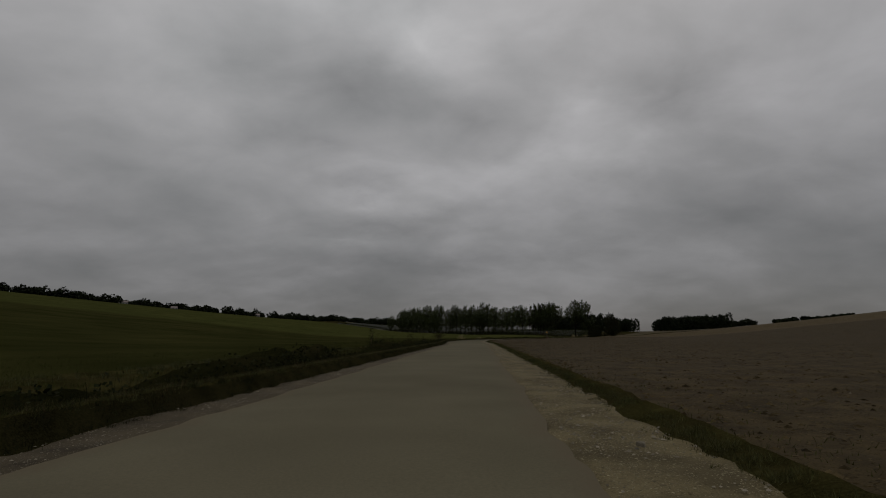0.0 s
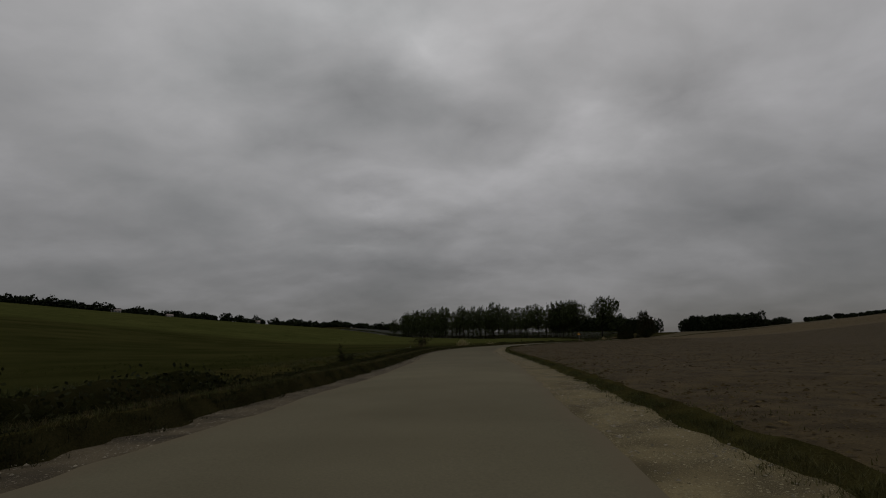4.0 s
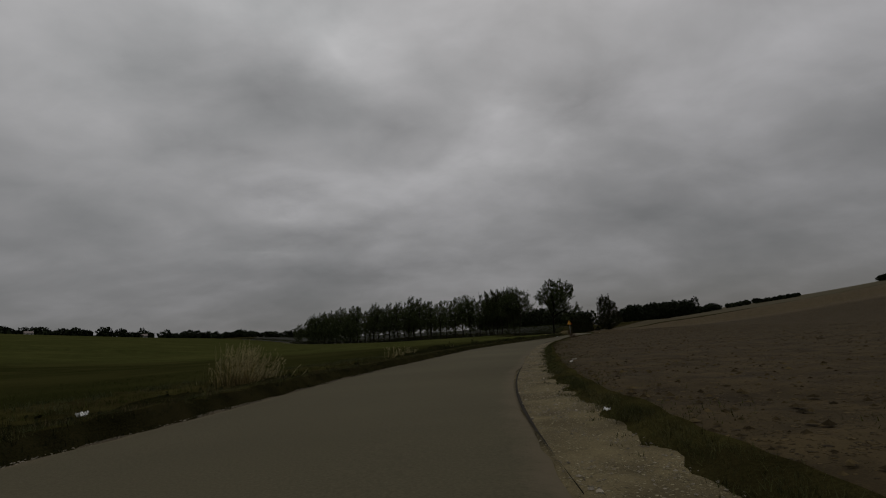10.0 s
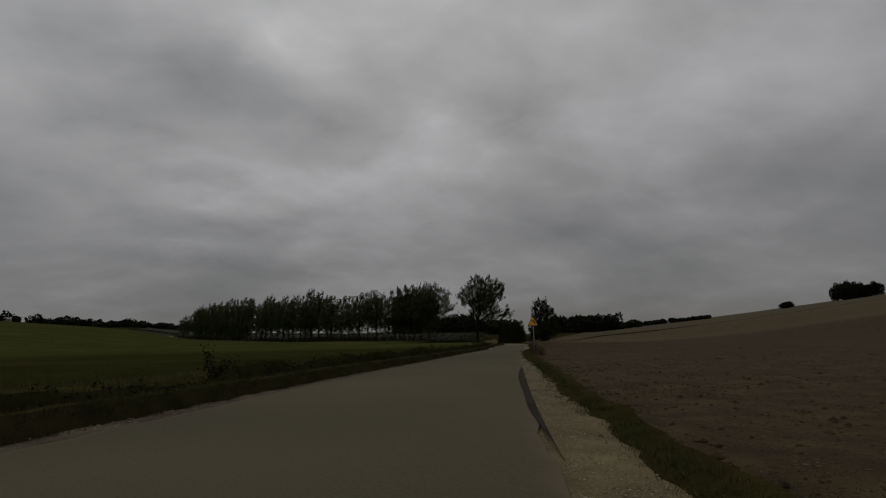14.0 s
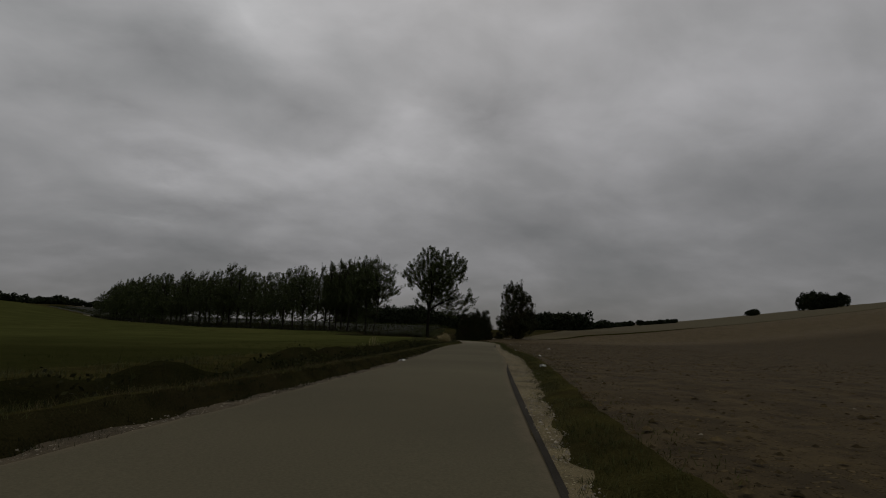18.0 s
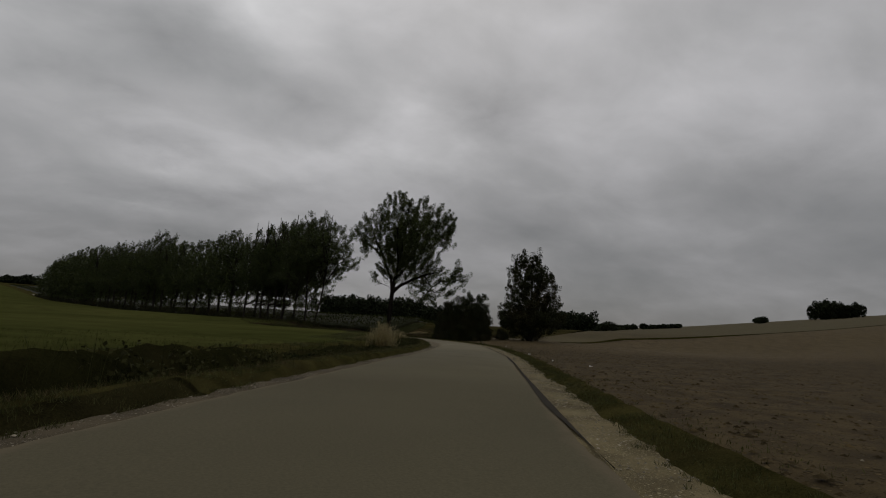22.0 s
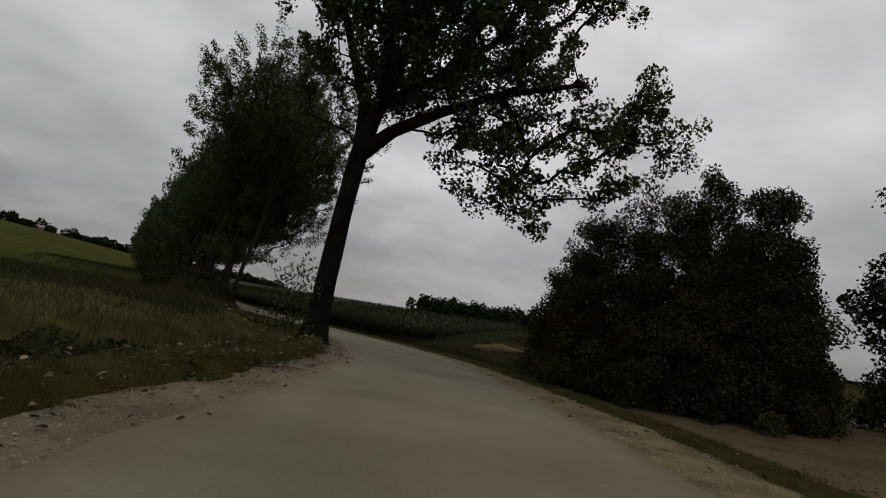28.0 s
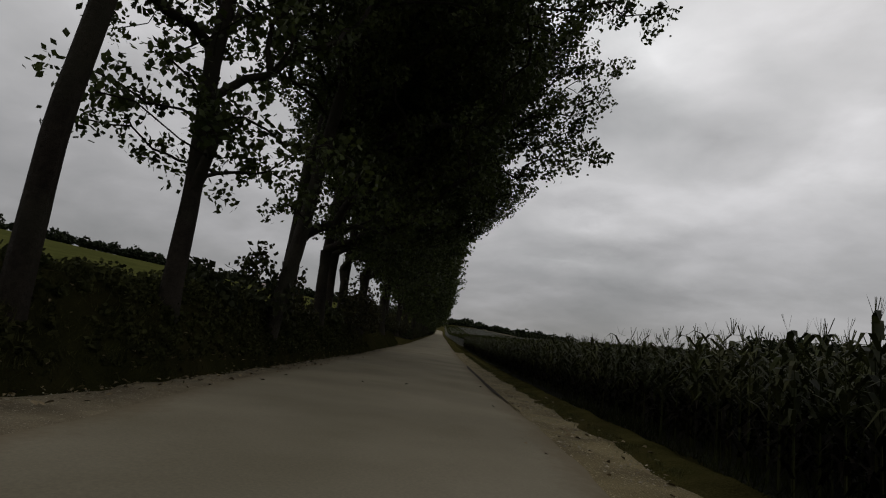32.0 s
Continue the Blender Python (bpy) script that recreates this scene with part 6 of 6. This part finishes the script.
# ---------------------------------------------------------------- the sign and small things
def build_sign():
    x, y = 41.45, 160.29
    ob = tagged(new("road_sign"), "yellow triangular bend warning sign with red border on a grey post", "road sign")

    def tri(side, cut, y0, y1):
        """An upright triangle with rounded corners, from y0 to y1 thick."""
        bm = bmesh.new()
        h = side * 0.866
        c = [(-side / 2, 0), (side / 2, 0), (0, h)]
        cen = np.array([0, h / 3])
        pts = []
        for k in range(3):
            p = np.array(c[k])
            inner = p + (cen - p) * (2 * cut / np.linalg.norm(cen - p))
            a0 = math.atan2(*(p - cen)[::-1])
            for j in range(7):
                a = a0 + radians(-60 + 20 * j)
                pts.append(inner + cut * np.array([math.cos(a), math.sin(a)]))
        f = bm.faces.new([bm.verts.new((p[0], y0, p[1])) for p in pts])
        ex = bmesh.ops.extrude_face_region(bm, geom=[f])
        bmesh.ops.translate(bm, vec=(0, y1 - y0, 0), verts=[v for v in ex["geom"] if isinstance(v, bmesh.types.BMVert)])
        bmesh.ops.recalc_face_normals(bm, faces=bm.faces)
        return bm

    z0, side = 1.69, 0.63
    def up(bm, dz):
        bmesh.ops.translate(bm, vec=(0, 0, dz), verts=bm.verts)
        return bm
    plate = part("plate", (up(tri(side, 0.045, 0.0, 0.022), z0), STEEL), ob, "grey sheet-metal back of the sign")
    part("border", (up(tri(side, 0.045, -0.004, 0.0), z0), SIGN_RED), plate, "dark red border")
    part("face", (up(tri(side - 0.08, 0.03, -0.009, -0.004), z0 + 0.023), SIGN_FACE), plate, "amber yellow face")
    # the black arc with an arrow's notched tail: a bend to the left
    bm = bmesh.new()
    top, bot = [], []
    for k in range(15):
        t = k / 14
        ang = radians(8 + 82 * t)
        px, pz = -0.125 + 0.25 * math.sin(ang), 0.075 + 0.195 * math.cos(ang)
        w = 0.009 + 0.026 * min(1, t * 2.6)
        nx, nz = math.sin(ang), math.cos(ang)
        top.append(bm.verts.new((px + nx * w, -0.013, pz + nz * w)))
        bot.append(bm.verts.new((px - nx * w, -0.013, pz - nz * w)))
    for k in range(14):
        bm.faces.new((top[k], top[k + 1], bot[k + 1], bot[k]))
    px, pz = (top[-1].co.x + bot[-1].co.x) / 2, bot[-1].co.z
    a, b, m = bm.verts.new((px + 0.042, -0.013, pz - 0.042)), bm.verts.new((px - 0.038, -0.013, pz - 0.042)), bm.verts.new((px, -0.013, pz - 0.015))
    bm.faces.new((top[-1], a, m))
    bm.faces.new((top[-1], m, bot[-1]))
    bm.faces.new((bot[-1], m, b))
    ex = bmesh.ops.extrude_face_region(bm, geom=bm.faces[:])
    bmesh.ops.translate(bm, vec=(0, 0.005, 0), verts=[v for v in ex["geom"] if isinstance(v, bmesh.types.BMVert)])
    bmesh.ops.recalc_face_normals(bm, faces=bm.faces)
    part("arrow_mark", (up(bm, z0 + 0.045), SIGN_BLACK), plate, "black curved arrow")
    bm = bmesh.new()
    bmesh.ops.create_cone(bm, cap_ends=True, segments=16, radius1=0.028, radius2=0.028, depth=2.5, matrix=Matrix.Translation((0.027, 0.053, 0.90)))
    part("post", (bm, STEEL), ob, "galvanised round steel post")
    for dz in (0.09, 0.38):
        bm = bmesh.new()
        bmesh.ops.create_cube(bm, size=1, matrix=Matrix.Translation((0.027, 0.04, z0 + dz)) @ Matrix.Diagonal((0.10, 0.045, 0.03, 1)))
        part("clamp", (bm, STEEL), ob)
    ob.matrix_world = pose(x, y, float(land(x, y)), 0, -1.2, -14)


def build_dry_bush(x, y, seed, h=1.0, wide=0.55, label="leafless dry weed bush round the sign post", leaves=0):
    rnd = np.random.default_rng(seed)
    segs, twigs, pts = [], [], []
    for k in range(54):
        p = np.array([rnd.normal(0, 0.1), rnd.normal(0, 0.1), 0.0])
        a, o = rnd.uniform(0, 6.28), rnd.uniform(0.1, wide)
        n = 5
        hh = h * rnd.uniform(0.5, 1.1)
        for j in range(n):
            q = p + np.array([math.cos(a) * o / n, math.sin(a) * o / n, hh / n]) + rnd.normal(0, 0.025, 3)
            r = 0.0055 * (1 - j / n) + 0.0015
            segs.append((*p, *q, r, r * 0.8))
            if j > 1:
                for _ in range(2):
                    t = q + np.array([rnd.normal(0, 0.11), rnd.normal(0, 0.11), rnd.uniform(0.03, 0.16)])
                    twigs.append((*q, *t, 0.0028, 0.0014))
                    pts += [t + rnd.normal(0, 0.02, 3) for _ in range(leaves)]
            p = q
    ob = tagged(new("dry_bush" if not leaves else "weed_bush"), label, "bush")
    tagged(part("stemwork", mesh_of("dry_stems", *tubes(segs, 4), TWIG), ob), kind="stuff")
    tagged(part("twigwork", mesh_of("dry_twigs", *tubes(twigs, 4), TWIG), ob), kind="stuff")
    if pts:
        tagged(part("leaves", mesh_of("weed_leaves", *leaf_quads(np.array(pts), 0.07, rnd), WEED), ob), kind="stuff")
    ob.matrix_world = pose(x, y, float(land(x, y)))
    return ob


def build_dry_tuft(x, y, z, seed, n=420, h=1.3, wide=0.75):
    """Tall dry grass: a sheaf of leaning stalks with feathery heads, withered leaves at the foot, green blades at one side."""
    rnd = np.random.default_rng(seed)
    n = int(n * 1.3)
    P = np.stack([rnd.normal(0, wide * 0.42, n), rnd.normal(0, wide * 0.3, n), np.zeros(n)], 1)
    tall = h * np.clip(1.05 - 0.55 * np.abs(P[:, 0] + 0.25 * wide) / wide, 0.4, 1.1)
    V, T = blades(P, tall, 0.006, rnd, 0.22)
    V = V.reshape(-1, 5, 3)
    V[:, :, 0] += (P[:, None, 0] * 0.55 + 0.10) * V[:, :, 2] + 0.10 * V[:, :, 2] ** 2
    tips, way = V[:, 4].copy(), V[:, 4] - (V[:, 2] + V[:, 3]) / 2
    way /= np.linalg.norm(way, axis=1, keepdims=True) + 1e-9
    ob = tagged(new("dry_grass_tuft"), "tall clump of pale dry grass with feathery seed heads", "grass")
    tagged(part("stalk_spray", mesh_of("tuft_stalks", V.reshape(-1, 3), T, STRAW), ob), kind="stuff")
    # a head is a spindle of fine awns along the top of its stalk
    k = 11
    u = rnd.uniform(-0.24, 0.05, (n * k, 1))
    A = np.repeat(tips, k, 0) + np.repeat(way, k, 0) * u + rnd.normal(0, 0.006, (n * k, 3))
    out = np.repeat(way, k, 0) * 0.06 + rnd.normal(0, 0.014, (n * k, 3)) + (0.012, 0, 0)
    side = np.cross(out, rnd.normal(size=out.shape))
    side *= 0.0045 / (np.linalg.norm(side, axis=1, keepdims=True) + 1e-9)
    heads = np.stack([A - side, A + out * 0.5 + side * 0.2, A + out, A + out * 0.5 - side * 1.6], 1).reshape(-1, 3)
    tagged(part("seed_head_spray", mesh_of("tuft_heads", heads, np.arange(4 * n * k).reshape(-1, 4), SEED_HEAD), ob), kind="stuff")
    V, T = blades(P * 1.1, h * 0.45, 0.008, rnd, 0.8)
    tagged(part("withered_blade_spray", mesh_of("tuft_withered", V, T, DRY_GRASS), ob), kind="stuff")
    G = P[: n // 3] * (0.8, 1.0, 1.0) - (wide * 0.55, 0, 0)
    V, T = blades(G, h * 0.62, 0.011, rnd, 0.3)
    tagged(part("green_blade_spray", mesh_of("tuft_green", V, T, BLADE), ob), kind="stuff")
    ob.matrix_world = pose(x, y, z, 0, 0, -20)


def build_tall_weed(x, y, z, h, seed, leaf=0.06):
    rnd = np.random.default_rng(seed)
    segs, pts = [], []
    for b in range(5):
        p = np.array([rnd.normal(0, 0.06), rnd.normal(0, 0.06), 0.0])
        hh = h * (1.0 if b == 0 else rnd.uniform(0.4, 0.7))
        for j in range(9):
            q = p + np.array([rnd.normal(0.01, 0.03) + 0.02 * (b - 2), rnd.normal(0, 0.03), hh / 9])
            r = 0.011 * (1 - j / 9) + 0.002
            segs.append((*p, *q, r, r * 0.9))
            p = q
            pts += [q + rnd.normal(0, 0.075, 3) for _ in range(22 if j < 6 else 12)]
    ob = tagged(new("tall_weed"), "tall leafy weed standing in the ditch", "weed")
    tagged(part("stem", mesh_of("weed_stem", *tubes(segs, 5), TWIG), ob), kind="stuff")
    tagged(part("leaves", mesh_of("weed_leaf", *leaf_quads(np.array(pts), leaf, rnd), WEED), ob), kind="stuff")
    ob.matrix_world = pose(x, y, z)


def build_flower_weed(x, y, z, h, seed, label):
    """A branching weed with small white flower heads."""
    rnd = np.random.default_rng(seed)
    segs, pts, heads = [], [], []
    for b in range(5):
        p = np.array([rnd.normal(0, 0.04), rnd.normal(0, 0.04), 0.0])
        lean = rnd.normal(0, 0.2, 2)
        for j in range(5):
            q = p + np.array([lean[0] * h / 5, lean[1] * h / 5, h / 5 * rnd.uniform(0.7, 1.1)])
            segs.append((*p, *q, 0.005 - 0.0007 * j, 0.0045 - 0.0007 * j))
            pts += [q + rnd.normal(0, 0.05, 3) for _ in range(5)]
            p = q
        heads += [p + rnd.normal(0, 0.03, 3) for _ in range(2)]
    ob = tagged(new("flowering_weed"), label, "weed")
    tagged(part("stem", mesh_of("flower_stem", *tubes(segs, 4), TWIG), ob), kind="stuff")
    tagged(part("leaves", mesh_of("flower_leaf", *leaf_quads(np.array(pts), 0.04, rnd), WEED), ob), kind="stuff")
    C = np.repeat(np.array(heads), 5, 0)
    tagged(part("flowers", mesh_of("flower_head", *leaf_quads(C + rnd.normal(0, 0.008, C.shape), 0.02, rnd), PETAL), ob, "small white flower heads"), kind="stuff")
    ob.matrix_world = pose(x, y, z)


def build_straw_heap(x, y, w, d, h, seed):
    """A low spread heap with a ragged rim."""
    rnd = np.random.default_rng(seed)
    n = 26
    u, v = np.meshgrid(np.linspace(-1, 1, n), np.linspace(-1, 1, n), indexing="ij")
    gx, gy = u * w / 2, v * d / 2
    r = np.hypot(u, v) * (1 + 0.25 * value_noise(gx + seed, gy, 0.7))
    gz = h * np.clip(1 - r * r, -0.4, 1) * (1 + 0.4 * value_noise(gx, gy + seed, 0.5)) + 0.04 * value_noise(gx * 3, gy * 3, 0.5)
    ob = tagged(new("straw_heap", mesh_of("straw_heap", np.stack([gx, gy, gz], -1), grid_faces(n, n), STUBBLE, True)), "low flat heap of pale dry straw and soil in the meadow", "heap")
    keep = (r < 0.95).ravel()
    P = np.repeat(np.stack([gx, gy, gz - 0.02], -1).reshape(-1, 3)[keep], 8, 0)
    P[:, :2] += rnd.normal(0, 0.09, (len(P), 2))
    tagged(part("straw", mesh_of("heap_straw", *blades(P, 0.12, 0.006, rnd, 1.3), STRAW), ob), kind="stuff")
    ob.matrix_world = pose(x, y, float(land(x, y)) - 0.02, 0, 0, 25)


def crumple(name, x, y, z, w, d, h, seed, ma, label, category):
    """A crumpled scrap: a folded sheet with thickness."""
    rnd = np.random.default_rng(seed)
    n = 7
    gx, gy = np.meshgrid(np.linspace(-w / 2, w / 2, n), np.linspace(-d / 2, d / 2, n))
    gz = h * np.abs(value_noise(gx * 9 / w + seed * 1.7, gy * 9 / w, 3.0) + 0.5 * value_noise(gx * 9 / w + seed, gy * 9 / w + 5, 1.4)) + 0.004
    gx, gy = gx + rnd.normal(0, w * 0.05, (n, n)), gy + rnd.normal(0, d * 0.05, (n, n))
    top = np.stack([gx, gy, gz + 0.003], -1).reshape(-1, 3)
    bottom = np.stack([gx, gy, gz], -1).reshape(-1, 3)
    f = grid_faces(n, n)
    rim = np.concatenate([np.arange(n), np.arange(2 * n - 1, n * n, n), np.arange(n * n - 2, n * n - n - 1, -1), np.arange(n * n - 2 * n, 0, -n)])
    s = np.stack([rim, np.roll(rim, -1), np.roll(rim, -1) + n * n, rim + n * n], 1)
    ob = tagged(new(name, mesh_of(name, np.concatenate([top, bottom]), np.concatenate([f, f[:, ::-1] + n * n, s]), ma)), label, category)
    ob.matrix_world = pose(x, y, z, 0, 0, rnd.uniform(0, 360))
    return ob


def build_patch(name, x, y, w, d, seed, ma, label, turn=0.0):
    """A flat repair or stain of its own outline, a few millimetres proud of the road."""
    rnd = np.random.default_rng(seed)
    bm = bmesh.new()
    a = np.linspace(0, 2 * np.pi, 26, endpoint=False)
    r = 1 + 0.25 * np.sin(2 * a + rnd.uniform(0, 6)) + 0.15 * np.sin(5 * a + rnd.uniform(0, 6)) + rnd.normal(0, 0.05, 26)
    f = bm.faces.new([bm.verts.new((math.cos(t) * w / 2 * k, math.sin(t) * d / 2 * k, 0)) for t, k in zip(a, r)])
    ex = bmesh.ops.extrude_face_region(bm, geom=[f])
    bmesh.ops.translate(bm, vec=(0, 0, 0.006), verts=[v for v in ex["geom"] if isinstance(v, bmesh.types.BMVert)])
    bmesh.ops.recalc_face_normals(bm, faces=bm.faces)
    me = bpy.data.meshes.new(name)
    bm.to_mesh(me)
    bm.free()
    me.materials.append(ma)
    xl, xr = float(edge_x(y, 1)), float(edge_x(y, 2))
    s = min(max((x - xl) / (xr - xl), 0), 1)
    ob = structure(name, me, label, "road patch")
    ob.matrix_world = pose(x, y, float(land(x, y)) + 0.05 * (1 - (2 * s - 1) ** 2) - 0.003, 0, 0, turn)


def build_slab(x, y, w, d, seed):
    """A flat broken stone half sunk in the gravel."""
    rnd = np.random.default_rng(seed)
    bm = bmesh.new()
    a = np.sort(rnd.uniform(0, 6.28, 8))
    r = rnd.uniform(0.75, 1.1, 8)
    f = bm.faces.new([bm.verts.new((math.cos(t) * w / 2 * k, math.sin(t) * d / 2 * k, -0.02)) for t, k in zip(a, r)])
    ex = bmesh.ops.extrude_face_region(bm, geom=[f])
    for v in ex["geom"]:
        if isinstance(v, bmesh.types.BMVert):
            v.co = (v.co.x * 0.88, v.co.y * 0.88, 0.018 + 0.01 * rnd.uniform(-1, 1))
    bmesh.ops.recalc_face_normals(bm, faces=bm.faces)
    me = bpy.data.meshes.new("flat_stone")
    bm.to_mesh(me)
    bm.free()
    me.materials.append(STONE)
    ob = tagged(new("flat_stone", me), "flat broken pale stone sunk in the gravel shoulder", "stone")
    ob.matrix_world = pose(x, y, float(land(x, y)) + 0.004, rnd.normal(0, 4), rnd.normal(0, 4), rnd.uniform(0, 360))


def build_tar_strip():
    """The darker repaired band along the right edge."""
    for k, (a, b, wide) in enumerate(((97, 108, 0.03), (167, 185, 0.06), (136, 150, 0.10), (208, 246, 0.085), (296, 312, 0.10))):
        Y = np.arange(a, b, 0.4)
        s = np.linspace(0, 1, 4)
        w = wide * (0.5 + 0.5 * np.clip(value_noise(Y, Y * 0 + 4 + k, 4.0) + 0.7, 0, 1.4))
        taper = np.clip(np.minimum(Y - a, b - Y) / 3, 0.02, 1)
        x = edge_x(Y, 2)[:, None] + 0.05 - (1 - s) * (w * taper)[:, None] * 1.6
        z = land(x, Y[:, None]) + 0.010 - 0.014 * s
        me = mesh_of("tar_strip", np.stack([x, np.repeat(Y[:, None], 4, 1), z], -1), grid_faces(*x.shape), ASPHALT_DARK, True)
        structure("road_edge_patch", me, "dark tarred repair band along the road's edge", "road patch")


def build_small_things():
    build_sign()
    build_dry_bush(41.50, 160.4, 3, 0.8, 0.27)
    build_dry_bush(41.85, 160.2, 4, 0.4, 0.45, "low dry weeds beside the sign post")
    # weeds and tufts by the left ditch
    for y, d, h, s in ((38.5, 2.6, 2.0, 7), (26.5, 3.2, 1.4, 8), (23.0, 2.6, 1.5, 9), (30.0, 2.4, 1.1, 10), (57.0, 3.1, 0.9, 13), (147, 3.0, 0.9, 14), (172, 2.6, 0.8, 15), (258, 3.8, 1.1, 16)):
        x, z = ground_left(y, d)
        build_tall_weed(float(x), y, float(z), h, s)
    x, z = ground_left(90.5, 3.0)
    ob = build_dry_bush(float(x), 90.5, 21, 1.35, 1.35, "big leafy weed bush leaning over the ditch", leaves=5)
    for y, d, s, n, h, w in ((109.5, 2.6, 41, 300, 0.95, 0.9), (231.0, 2.3, 42, 650, 1.1, 0.6), (196.5, 3.0, 43, 25, 0.6, 0.5), (122.5, 2.2, 45, 60, 0.75, 0.9), (125.5, 2.4, 46, 60, 0.7, 0.7), (137.0, 2.2, 47, 25, 0.5, 0.4), (250.5, 3.2, 44, 160, 0.7, 0.7)):
        x, z = ground_left(y, d)
        build_dry_tuft(float(x), y, float(z), s, n, h, w)
    x, z = ground_left(286.5, 5.2)
    build_tall_weed(float(x), 286.5, float(z), 2.3, 61, 0.08)
    x, z = ground_left(280.0, 6.5)
    build_tall_weed(float(x), 280.0, float(z), 1.6, 62, 0.08)
    for x, y, h, s, label in ((85.72, 252.0, 0.34, 131, "weed with white flowers at the field's edge"), (85.15, 250.55, 0.16, 132, "small white-flowered weed in the short grass"), (85.95, 253.9, 0.12, 133, "small white-flowered weed in the short grass")):
        build_flower_weed(x, y, float(land(x, y)), h, s, label)
    x, z = ground_left(77.0, 2.0)
    build_flower_weed(float(x), 77.0, float(z), 0.8, 134, "tall weed with white flower heads on the ditch's edge")
    build_straw_heap(93.6, 290.6, 4.6, 2.2, 0.34, 7)
    # litter
    crumple("crumpled_paper", 58.1, 190.9, 0.04, 0.11, 0.08, 0.06, 71, PAPER, "crumpled white paper in the verge grass", "litter")
    crumple("paper_scrap", 49.55, 185.8, 0.03, 0.2, 0.1, 0.05, 72, PAPER, "small white scrap at the road's edge", "litter")
    crumple("paper_scrap", 8.47, 90.8, 0.03, 0.15, 0.09, 0.04, 73, PAPER, "small white scrap at the asphalt edge", "litter")
    crumple("white_bag", 19.41, 107.8, 0.03, 0.09, 0.06, 0.06, 79, PAPER, "small crumpled white bag on the ploughed field", "litter")
    crumple("white_bag", 20.06, 109.1, 0.02, 0.10, 0.06, 0.03, 80, PAPER, "torn white bag on the ploughed field", "litter")
    crumple("paper_scrap", 61.45, 199.15, 0.05, 0.13, 0.06, 0.04, 74, PAPER, "torn white scrap lying in the grass", "litter")
    crumple("paper_scrap", 74.4, 220.8, 0.03, 0.12, 0.07, 0.04, 75, PAPER, "pale scrap lying on the ploughed field", "litter")
    crumple("paper_scrap", 77.8, 230.5, 0.03, 0.14, 0.08, 0.06, 76, PAPER, "white scrap at the edge of the field", "litter")
    crumple("paper_scrap", 85.4, 246.6, 0.05, 0.12, 0.09, 0.06, 77, PAPER, "small white scrap in the short grass", "litter")
    crumple("paper_scrap", 68.5, 206.1, 0.02, 0.3, 0.15, 0.05, 78, PAPER, "white scrap on bare soil", "litter")
    crumple("crumpled_paper", 52.7, 182.13, 0.05, 0.18, 0.12, 0.09, 91, PAPER, "crumpled white sheet of paper at the grass edge", "litter")
    crumple("plastic_scrap", 10.35, 102.1, 0.16, 0.17, 0.09, 0.08, 92, PAPER, "white plastic scrap on the grassy lip", "litter")
    crumple("plastic_scrap", 10.45, 100.95, 0.04, 0.16, 0.08, 0.05, 93, PAPER, "flattened white plastic scrap at the foot of the bank", "litter")
    crumple("paper_scrap", 16.15, 99.19, 0.05, 0.06, 0.04, 0.03, 94, PAPER, "small white scrap on the grass edge", "litter")
    crumple("paper_scrap", 75.0, 224.1, 0.02, 0.07, 0.03, 0.05, 95, PAPER, "curled pale scrap on the field's edge", "litter")
    # flat broken stones in the gravel
    for k, (x, y, w, d) in enumerate(((73.52, 224.75, 0.17, 0.11), (73.80, 225.15, 0.14, 0.08), (74.4, 226.3, 0.12, 0.09), (51.35, 180.2, 0.16, 0.10), (51.2, 179.6, 0.10, 0.08), (24.2, 123.3, 0.10, 0.07), (4.4, -3.6, 0.10, 0.08), (10.9, 58.8, 0.11, 0.07))):
        build_slab(x, y, w, d, 200 + k)
    # spots on the road
    for x, y, w, d, turn in ((71.98, 226.4, 0.045, 0.24, -12), (71.95, 226.15, 0.04, 0.24, -30), (71.90, 225.9, 0.03, 0.18, -55)):
        build_patch("road_stain", x, y, w, d, int(y * 20), ASPHALT_DARK, "small dark crack-shaped stain on the asphalt", turn)
    # a fallen branch on the gravel of the bend
    rnd = np.random.default_rng(88)
    x, z = ground_left(263.0, 0.7)
    segs, p = [], np.array([0, 0, 0.02])
    for j in range(7):
        q = p + np.array([0.16, 0.06 * rnd.normal(), 0.015 * rnd.normal()])
        segs.append((*p, *q, 0.018 - 0.002 * j, 0.016 - 0.002 * j))
        if j in (2, 4):
            t = q + np.array([0.15, 0.22 * (-1) ** j, 0.03])
            segs.append((*q, *t, 0.008, 0.003))
        p = q
    ob = tagged(new("fallen_branch", mesh_of("fallen_branch", *tubes(segs, 6), TWIG)), "dry fallen branch lying on the gravel", "branch")
    ob.matrix_world = pose(float(x), 263.0, float(land(x, 263.0)) + 0.0, 0, 0, 40)


build_tar_strip()
build_small_things()
